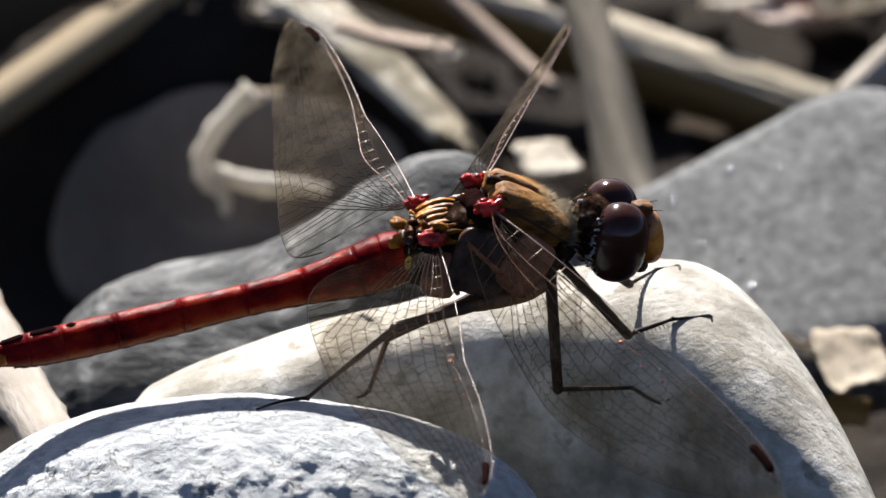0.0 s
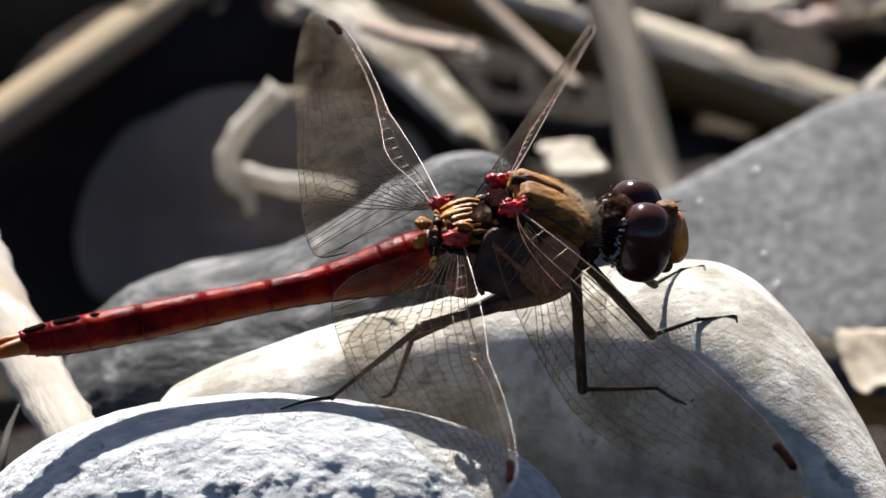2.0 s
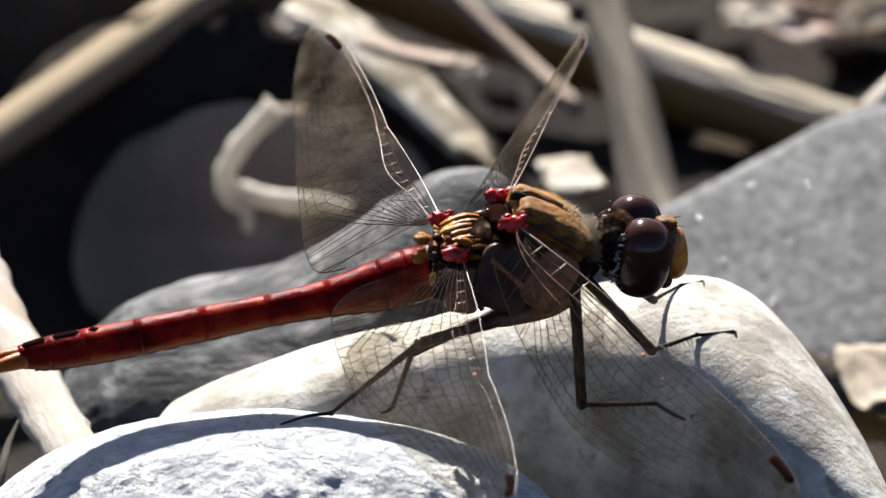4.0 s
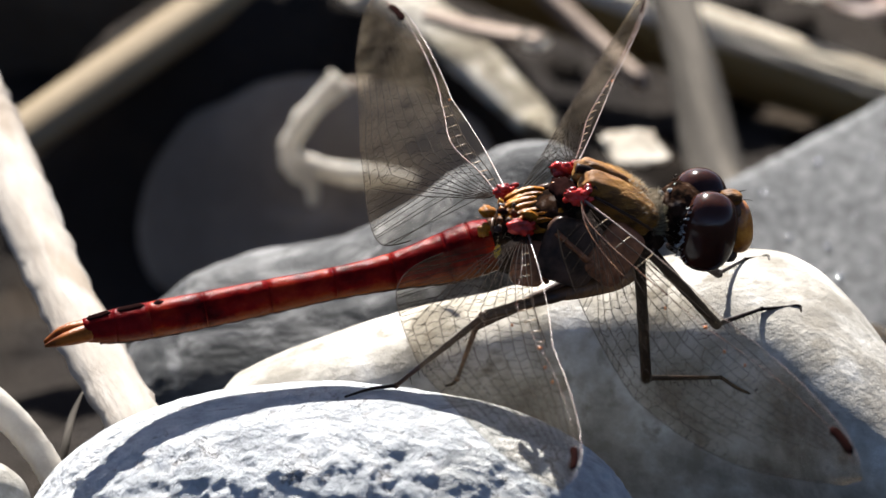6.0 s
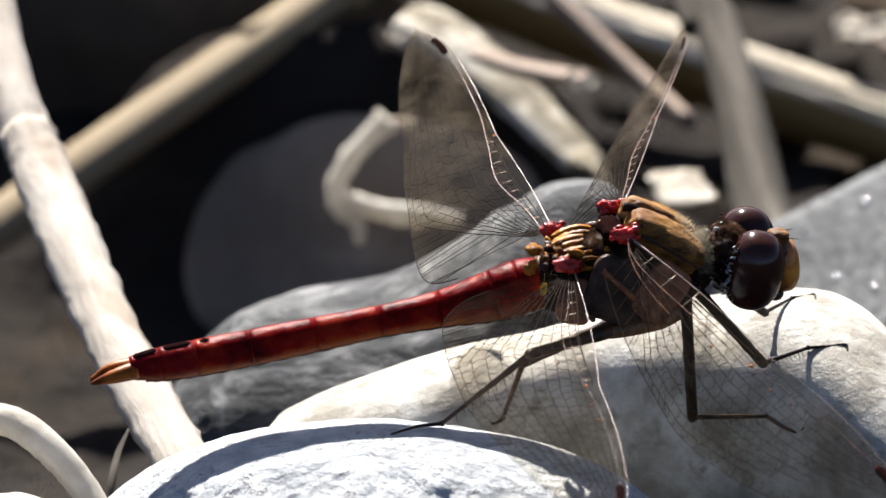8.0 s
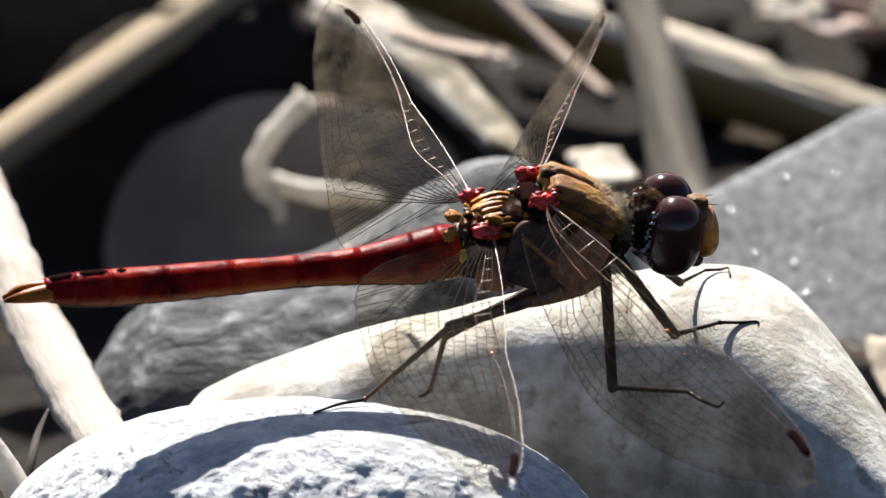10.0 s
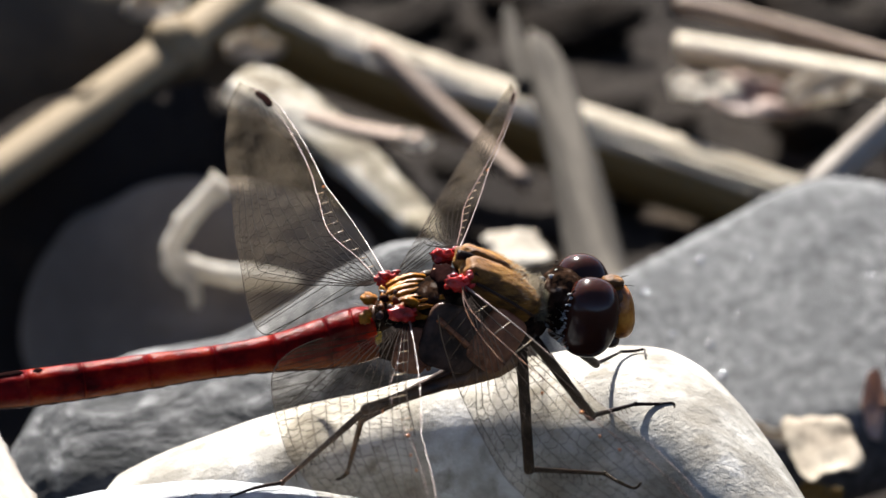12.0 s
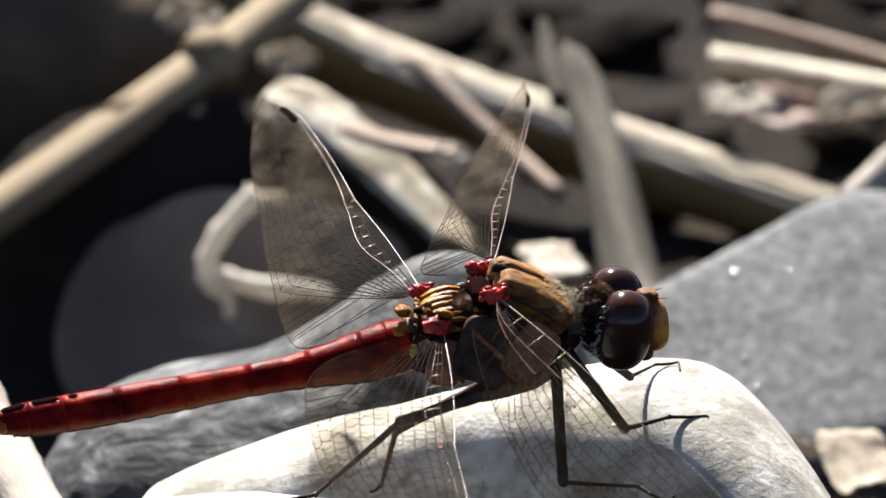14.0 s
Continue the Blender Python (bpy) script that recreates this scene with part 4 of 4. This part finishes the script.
def build_head():
    hx = Vector((7.34, 0.00, 0.39)) - HEAD_AT
    bm = blob(bmesh.new(), hx + Vector((-1.3, 0, 0.5)), (1.45, 1.95, 1.9), (0, -6, 0), 36, 24, rough=0.08, scale=4)
    core = part("head", bm, M_GREYHAIR, fly, "large dark head with bristly grey back", at=HEAD_AT)
    for s in (-1, 1):
        bm = blob(bmesh.new(), hx + Vector((-0.1, 1.22 * s, 0.0)), (1.64, 1.63, 2.44), (-12 * s, 10, 14 * s), 64, 44, e=0.86)
        part("eye", bm, M_EYE, core, "large glossy dark maroon compound eye")
        rim = [(6.20, 1.85, 2.3), (6.02, 1.95, 1.7), (5.81, 2.0, 1.07), (5.63, 2.0, 0.32), (5.55, 1.95, -0.38)]
        row = curve_points([Vector((x, y * s, z)) - HEAD_AT for x, y, z in rim], 3)
        rnd = random.Random(40 + s)
        for p in row:
            for _ in range(3):
                k = rnd.uniform(0.4, 1.0)
                part("eye_rim_scale", blob(bmesh.new(), Vector(p) + Vector((rnd.uniform(-0.22, 0.06), 0.1 * s * rnd.random(), rnd.uniform(-0.14, 0.14))),
                                           (0.17 * k, 0.07, 0.06 * k), (0, rnd.uniform(-45, 35), 0), 8, 6, rough=0.5, scale=3), rnd.choice((M_RIM, M_RIM, M_GREYHAIR)), core)
    for x, y, z in ((4.9, 0.2, 2.3), (5.35, -0.2, 2.6), (5.8, 0.3, 2.62), (6.2, -0.1, 2.5), (5.3, -1.1, 0.2), (5.5, -1.3, -0.3), (4.95, -0.8, 0.0)):
        part("pale_fleck", blob(bmesh.new(), Vector((x, y, z)) - HEAD_AT, (0.22, 0.14, 0.08), (10 * x, 25, 0), 10, 7, rough=0.5, scale=3), M_RIM, core)
    bm = blob(bmesh.new(), hx + Vector((1.85, 0, -0.4)), (0.85, 1.2, 1.6), (0, -4, 0), 28, 20, e=0.85)
    part("face", bm, M_FACE, core, "orange-brown face")
    part("brow", blob(bmesh.new(), hx + Vector((1.55, 0, 0.75)), (0.62, 1.1, 0.5), (0, 20, 0), 20, 14), M_BROWN, core, "dark brow band")
    part("forehead", blob(bmesh.new(), hx + Vector((1.5, 0, 1.33)), (0.62, 0.62, 0.42), (0, 10, 0), 20, 14, e=0.85, rough=0.15, scale=3), M_OLIVE, core, "glossy amber bump between the eyes")
    part("mouth", blob(bmesh.new(), hx + Vector((1.25, 0, -2.0)), (0.65, 0.9, 0.5), (0, 25, 0)), M_LEG_BROWN, core, "brown mouthparts")
    for s in (-1, 1):
        a = hx + Vector((1.7, 0.4 * s, 1.3))
        part("antenna", tube(bmesh.new(), curve_points([a, a + Vector((0.45, 0.12 * s, 0.1)), a + Vector((0.85, 0.25 * s, 0.08))], 5),
                             [0.05 - 0.004 * k for k in range(11)], 6), M_BLACK, core)
    part("neck", tube(bmesh.new(), [(-1.4, 0, 0), (-0.2, 0, 0), (0.6, 0, 0)], [0.85, 0.75, 0.8], 12), M_BROWN, core)
    rnd = random.Random(9)
    bm = bmesh.new()
    for _ in range(240):
        a, z = rnd.uniform(-1.25, 1.25), rnd.uniform(-1.7, 1.7)
        p = hx + Vector((-1.2 - 0.95 * (1 - (z / 2.3) ** 2) * math.cos(a), 2.0 * math.sin(a), z + 0.1))
        d = Vector((-0.7, 0.8 * math.sin(a), rnd.uniform(-0.4, 0.8))).normalized()
        if z > 0.9:
            continue
        ln = rnd.uniform(0.12, 0.45)
        tube(bm, [p, p + d * ln * 0.6, p + d * ln], [0.024, 0.018, 0.006], 3, cap=False)
    tagged(part("hair", bm, M_SILVER, core, "silvery bristles behind the eyes"), kind="stuff")
    bm = bmesh.new()
    for _ in range(800):
        a = rnd.uniform(-1.6, 1.2)
        p = Vector((-1.35 + rnd.uniform(-0.35, 0.35), 1.25 * math.sin(a), 0.1 + 1.25 * math.cos(a)))
        d = Vector((rnd.uniform(-0.1, 0.5), math.sin(a), math.cos(a) + 0.2)).normalized()
        ln = rnd.uniform(0.3, 0.85)
        tube(bm, [p, p + d * ln * 0.6, p + d * ln + Vector((0.08, 0, 0))], [0.011, 0.009, 0.003], 3, cap=False)
    tagged(part("ruff", bm, M_HAIR, core, "buff ruff of hair round the neck"), kind="stuff")
    return core


head = build_head()


def build_leg(name, pts, radii, mats, label, swell=1.15):
    """pts: hip, knee, ankle, toe; femur, tibia with a comb of spines, tarsus."""
    hip = Vector(pts[0])
    q = [Vector(p) - hip for p in pts]
    femur = part(name, tube(bmesh.new(), curve_points([q[0], q[0].lerp(q[1], 0.5), q[1]], 6),
                            [radii[0] * (1.0 + (swell - 1) * (1 - k / 12) ** 2) * (1 + 0.05 * math.sin(2.3 * k)) for k in range(13)], 12, ripple=0.06), mats[0], fly, label, at=hip)
    part("knee", blob(bmesh.new(), q[1], [radii[0] * 1.02] * 3, u=12, v=8), mats[1], femur)
    part("ankle", blob(bmesh.new(), q[2], [radii[1] * 0.95] * 3, u=10, v=7), mats[1], femur)
    bm = tube(bmesh.new(), curve_points([q[1], q[1].lerp(q[2], 0.5), q[2]], 6), [radii[1] * (1.05 - 0.035 * k) * (1 + 0.06 * math.sin(2.9 * k)) for k in range(13)], 9, ripple=0.08)
    part("tibia", bm, mats[1], femur)
    bm = bmesh.new()
    axis = (q[2] - q[1])
    side = axis.normalized().cross(Vector((0, 1, 0)))
    if side.z > 0:
        side = -side
    for k in range(9):
        for s in (-1, 1):
            a = q[1] + axis * (0.12 + 0.09 * k)
            b = a + (side * 0.45 + Vector((0, 0.22 * s, 0)) + axis.normalized() * 0.3)
            tube(bm, [a, b], [0.025, 0.008], 4)
    part("spines", bm, M_BLACK, femur)
    toe = curve_points([q[2]] + q[3:], 6)
    part("foot", tube(bmesh.new(), toe, [radii[2] * (1 - 0.5 * k / len(toe)) for k in range(len(toe))], 7), M_BLACK, femur)
    return femur


LEG = (M_BLACK, M_BLACK)
leg_hind_near = build_leg("leg", [(2.2, -1.50, -1.85), (-5.98, -4.60, -1.79), (-10.87, -4.60, -5.62), (-12.44, -5.40, -5.24), (-14.00, -6.20, -5.13)],
                          (0.31, 0.19, 0.12), (M_LEG_BROWN, M_LEG_BROWN), "long dark brown bent hind leg", 1.7)
part("coxa", tube(bmesh.new(), curve_points([(0.7, 0.25, 0.15), (-0.4, -0.25, -0.02), (-2.2, -0.85, -0.02), (-3.4, -1.3, 0.0)], 5), [0.5 + 0.16 * math.sin(math.pi * (k + 2) / 19) - 0.012 * k for k in range(16)], 14, ripple=0.05),
     M_COXA, leg_hind_near, "tan-brown thick base of the hind leg")
leg_mid_near = build_leg("leg", [(3.41, -1.10, -0.55), (3.77, -1.80, -8.18), (8.52, 0.27, -9.75), (9.19, -0.68, -9.96), (9.93, -1.03, -10.20), (10.24, -1.31, -9.77)],
                         (0.31, 0.17, 0.12), LEG, "dark bent middle leg")
leg_fore_near = build_leg("leg", [(4.15, -1.20, -0.68), (8.07, -0.22, -6.06), (11.05, 1.62, -6.35), (12.26, 1.56, -6.34), (13.11, 1.42, -6.24), (13.17, 1.10, -6.36), (13.11, 0.66, -6.54)],
                          (0.29, 0.16, 0.11), LEG, "dark bent front leg")
leg_fore_far = build_leg("leg", [(5.69, 1.20, -1.56), (9.14, 4.25, -5.32), (11.28, 7.04, -6.07), (12.14, 7.52, -6.31), (12.72, 7.64, -6.28), (12.68, 7.14, -6.22), (12.58, 6.51, -6.20)],
                         (0.25, 0.12, 0.1), LEG, "dark far front leg")
leg_hind_far = build_leg("leg", [(1.60, 1.50, -2.90), (-5.04, 2.20, -6.05), (-5.55, 5.35, -11.15), (-5.85, 5.46, -11.51), (-6.23, 5.48, -11.59)],
                         (0.3, 0.17, 0.12), (M_BROWN, M_LEG_BROWN), "brown far hind leg")


CHORDS = {}


def chord_at(s, table):
    if table not in CHORDS:
        fine = curve_points(table, 6)
        CHORDS[table] = ([float(p[0]) for p in fine], [max(float(p[1]), 0.0) for p in fine])
    return float(np.interp(s, *CHORDS[table]))


HIND = ((0, 0.75), (0.03, 1.12), (0.08, 1.25), (0.2, 1.21), (0.35, 1.07), (0.5, 0.92), (0.65, 0.8), (0.78, 0.67), (0.88, 0.5), (0.95, 0.3), (0.985, 0.14), (1.0, 0.0))
HIND_WIDE = ((0, 0.45), (0.04, 0.8), (0.12, 0.98), (0.25, 1.0), (0.4, 0.94), (0.55, 0.84), (0.7, 0.7), (0.82, 0.54), (0.91, 0.36), (0.97, 0.17), (1.0, 0.0))
FORE = ((0, 0.3), (0.08, 0.5), (0.2, 0.72), (0.35, 0.9), (0.5, 1.0), (0.65, 0.97), (0.78, 0.82), (0.88, 0.58), (0.95, 0.32), (0.985, 0.15), (1.0, 0.0))
FORE_FOLD = ((0, 0.6), (0.07, 1.1), (0.18, 1.12), (0.35, 0.97), (0.5, 0.87), (0.65, 0.76), (0.78, 0.62), (0.88, 0.45), (0.95, 0.26), (1.0, 0.0))


def build_wing(name, base, tip, chord, table, seed, label, membrane=M_WING, bow=0.0, gap=0.0, bars=9):
    """A net-veined wing: membrane, long veins, cross veins, leading edge and stigma."""
    o = Vector(base)
    e1 = Vector(tip) - o
    e2 = Vector(chord)
    nrm = e1.cross(e2).normalized()
    if nrm.z < 0:
        nrm = -nrm

    def lead(s):
        return -bow * math.sin(math.pi * s) - 0.05 * math.sin(math.pi * min(s / 0.46, 1)) * 0.5 - 0.055 * math.sin(math.pi * max(0, (s - 0.46) / 0.54)) + (
            0.14 * max(0, s - 0.86) ** 2 / 0.0196)

    def at(s, f, lift=0.0):
        c = chord_at(s, table)
        x = lead(s)
        full = x + c * f if c > x else x
        pleat = 0.035 * math.sin(f * 21) * (1 - s) * (1 if f < 0.6 else 0.4)
        return e1 * s + e2 * full + nrm * (pleat + 0.5 * math.sin(math.pi * f) * 0.6 + lift)
    rnd = random.Random(seed)
    ns, nf = 48, 22
    bm = bmesh.new()
    grid = [[bm.verts.new(at(i / ns, j / nf)) for j in range(nf + 1)] for i in range(ns + 1)]
    for i in range(ns):
        for j in range(nf):
            try:
                bm.faces.new((grid[i][j], grid[i + 1][j], grid[i + 1][j + 1], grid[i][j + 1]))
            except ValueError:
                pass
    wing = part(name, bm, membrane, fly, label, at=o)
    bm = bmesh.new()
    tube(bm, [at(k / 50, 0, 0.02) for k in range(50)], [(0.036 if membrane is M_WING_FAR else 0.028) - 0.0003 * k + (0.06 if gap else 0.04) * math.exp(-k / (4 if gap else 2.5)) for k in range(50)], 8)
    part("leading_edge", bm, M_COSTA, wing, "reddish-brown leading edge")

    def third(s):
        if gap:
            return min(0.7, gap * min(1, 1.25 - s) / max(chord_at(s, table), 0.1)) * (1 - math.exp(-(s + 0.004) / 0.05))
        return 0.075 + 0.13 * math.exp(-((s - 0.28) / 0.14) ** 2)
    # Amber veins; their backlit brightness is put into the paler colour.
    bm = bmesh.new()
    for k in range(bars):
        s0 = 0.08 + (0.22 if gap else 0.4) * k / bars
        inner = 0 if gap else 0.48 * third(s0)
        tube(bm, [at(s0, inner), at(s0 + 0.004, third(s0))], 0.03, 5)
    tagged(part("cross_vein", bm, M_AMBER_VEIN, wing, "pale amber cross veins"), kind="stuff")
    if gap:
        for hi, deep, thick in ((0.3, 1.0, 0.055), (0.24, 1.75, 0.04)):
            row = []
            for k in range(25):
                u = hi * (k / 24) ** 1.4
                row.append(at(u, min(0.95, gap * deep * (1 - math.exp(-(u + 0.002) / (0.055 * deep))) / chord_at(u, table)), 0.03))
            part("root_vein", tube(bmesh.new(), row, [thick * (1 - 0.5 * k / 24) for k in range(25)], 8, ripple=0.3), M_ROOT_VEIN, wing, "amber-brown vein at the wing root")
    bm = tube(bmesh.new(), [at(0.01 + 0.45 * k / 24, 0.45 * third(0.45 * k / 24)) for k in range(25)], 0.03, 5)
    part("second_vein", bm, M_VEIN, wing)
    bm = tube(bmesh.new(), [at(0.01 + 0.95 * k / 40, third(0.95 * k / 40)) for k in range(41)], [(0.04 if membrane is M_WING_FAR else 0.024 if gap else 0.014) * (1 - k / 90) for k in range(41)], 6)
    part("third_vein", bm, M_RADIUS, wing, "copper-brown long vein")
    bm = bmesh.new()
    fs = [0.1, 0.16, 0.23, 0.31, 0.39, 0.48, 0.57, 0.66, 0.75, 0.84, 0.92, 1.0]
    ends = [0.96, 0.97, 0.96, 0.94, 0.92, 0.88, 0.84, 0.8, 0.76, 0.72, 0.68, 0.995]

    def bend(f, s):
        fan = min(1.0, (s + 0.02) / 0.3) ** 0.75 if f < 1 else 1.0
        return f * fan + 0.025 * math.sin(9 * s + 5 * f) * (1 if f < 1 else 0)
    for f, end in zip(fs, ends):
        n = 60
        first = 0.24 if gap and f < 0.45 else 0.015
        tube(bm, [at(first + (end - first) * (k / n) ** 1.3, bend(f, first + (end - first) * (k / n) ** 1.3)) for k in range(n + 1)], [(0.013 if membrane is M_WING_FAR else 0.017) + 0.026 * math.exp(-4 * k / n) for k in range(n + 1)], 4, cap=False)
    lo = [0.0] + fs
    web = 0.009 if membrane is M_WING_FAR else 0.013
    for j, (f0, f1) in enumerate(zip(lo, fs)):
        if j == 0:
            continue
        s = (0.26 if gap and f1 < 0.5 else 0.03) + 0.01 * rnd.random()
        step = 0.026 if j < 6 else 0.021
        while s < min(ends[j], 0.95):
            d = rnd.uniform(-0.016, 0.02)
            a, b = at(s, bend(f0, s) if f0 else 0), at(min(s + d, 0.99), bend(f1, s))
            if j >= 5:
                m = at(min(s + d * 0.5 + rnd.choice((-0.01, 0.01)), 0.99), bend((f0 + f1) / 2, s))
                tube(bm, [a, m, b], web + 0.018 * math.exp(-5 * s), 3, cap=False)
            else:
                tube(bm, [a, b], web + 0.018 * math.exp(-5 * s), 3, cap=False)
            s += step * rnd.uniform(0.55, 1.45)
    tagged(part("vein_net", bm, M_VEIN, wing, "dark net of wing veins"), kind="stuff")
    # Near wings: knot enlarged and beads added to stand for vein glints.
    near = membrane is M_WING
    part("wing_node", blob(bmesh.new(), at(0.46, third(0.46) if near else 0.02), (0.14, 0.12, 0.1) if near else (0.1, 0.08, 0.07), u=14, v=10), M_NODE, wing,
         "amber knot near the leading edge")
    for u in ((0.36, 0.54, 0.6) if near else ()):
        part("glint_bead", blob(bmesh.new(), at(u, third(u) * 1.6, 0.03), (0.075, 0.07, 0.1), u=12, v=8), M_NODE, wing)
    row = [at(0.855 + 0.009 * k, 0.11) for k in range(10)]
    wide = e2.length * chord_at(0.9, table) * 0.075
    bm = tube(bmesh.new(), row, [wide * (0.55 if k in (0, 9) else 1.0) for k in range(10)], 10, flat=0.35, up=nrm)
    part("wing_spot", bm, M_STIGMA, wing, "dark red-brown spot near the wing tip")
    return wing


WING = "clear net-veined %s wing with a red-brown spot"
wing_fore_near = build_wing("forewing", (0.01, -2.20, 3.60), (10.9, -26.50, -1.0), (-5.4, -2.2, -3.2), FORE, 1, WING % "front", bow=0.06, gap=0.2, bars=3)
wing_hind_near = build_wing("hindwing", (-3.05, -2.20, 1.74), (-5.18, -28.00, 0.45), (-8.0, -0.4, -0.6), HIND_WIDE, 2, WING % "hind")
wing_fore_far = build_wing("forewing", (0.69, 2.20, 3.62), (10.80, 29.50, -0.46), (-4.0, -0.5, -1.0), FORE_FOLD, 3, WING % "far-side front", M_WING_FAR)
wing_hind_far = build_wing("hindwing", (-3.32, 2.20, 1.95), (-4.97, 28.50, 1.67), (-5.6, -0.4, -2.4), HIND, 4, WING % "far-side hind", M_WING_FAR)


# ---- what moves ----
def motions():
    def at(ob, rows, axis=(0, 1, 0)):
        """Rows of seconds, three turns in degrees and, for a wing, a twist about its long axis."""
        o = Matrix.Translation(ob.location)
        walk(ob, [(t, o @ pose(0, 0, 0, *r[:3]) @ Matrix.Rotation(radians(r[3]) if len(r) > 3 else 0.0, 4, Vector(axis))) for t, *r in rows])
    base = fly.matrix_basis.copy()
    walk(fly, [(t, Matrix.Translation((0, 0, z * MM)) @ base) for t, z in ((0, 0), (8.2, 0), (10.3, 0.7), (14, 0.66))])
    at(abdomen, [(0, 0, -2.3, 0), (0.5, 0, -2.5, 0), (1, 0, -1.9, 0), (1.5, 0, -0.6, 0), (2, 0, -0.4, 0), (2.7, 0, -0.4, 0), (5, 0, 0, 0),
                 (6.5, 0, -0.6, 0), (8.2, 0, -0.6, 0), (10.3, 0, 7.3, 0), (10.5, 0, 5.5, 0), (11, 0, 4.4, 0), (12, 0, 3.7, 0), (12.5, 0, 1.3, 0),
                 (14, 0, 1.0, 0)])
    rest, near, away = (0, 0, 0), (22, 0, -25), (-25, 0, 10)
    at(head, [(0, *rest), (0.9, *rest), (1.0, *near), (1.6, *near), (1.7, *rest), (2.7, *rest), (10.3, *rest), (12.1, *rest), (12.2, *away),
              (12.4, *away), (12.5, *rest), (14, *rest)])
    at(wing_hind_far, [(0, -1.3, 0, -0.4), (1.5, -0.3, 0, 0), (5, 0, 0, 0), (6.5, 0.5, 0, 0.7), (8.2, 1.1, 0, 1.1), (10.5, 0.7, 0, 1.9),
                       (12, 0.9, 0, 2.3), (12.5, -0.1, 0, 4.0), (14, 0.6, 0, 3.8)])
    at(wing_fore_far, [(0, -1.5, 0, -1.2, -26), (2.7, -1.2, 0, -1.0, -24), (5, 0, 0, 0, -18), (8.2, 1.0, 0, 1.2, -18), (10.5, -0.8, 0, 1.1, -18), (12, 0, 0, 1.7, -12),
                       (12.5, 0.6, 0, 4.1, 2), (14, 1.3, 0, 4.2, 5)], (10.11, 27.3, -4.08))
    at(wing_fore_near, [(0, 2.0, 0, 1.6), (1, 1.9, 0, 1.5), (2.7, 1.2, 0, 1.2), (5, 0.5, 0, 0.4), (6, 0, 0, 0), (8.2, 0, 0, -0.2), (10.3, -0.8, 0, -1.6), (12, -0.8, 0, -1.8), (12.5, -0.8, 0, -2.4),
                        (14, -0.8, 0, -2.4)])
    at(wing_hind_near, [(0, 0.5, 0, 0), (5, 0, 0, 0), (8.2, 0, 0, 0), (10.3, 0.3, 0, -3.6), (12, 0.3, 0, -3.6), (14, 0.3, 0, -3.8)])
    for leg, turn in ((leg_hind_near, (0, -2.7, 0)), (leg_mid_near, (-5, 1, 0)), (leg_fore_near, (0, 4.7, 0)), (leg_fore_far, (0, 4.0, 0)),
                      (leg_hind_far, (0, -3.0, 0))):
        at(leg, [(0, 0, 0, 0), (8.2, 0, 0, 0), (10.3, *turn), (14, *turn)])

motions()
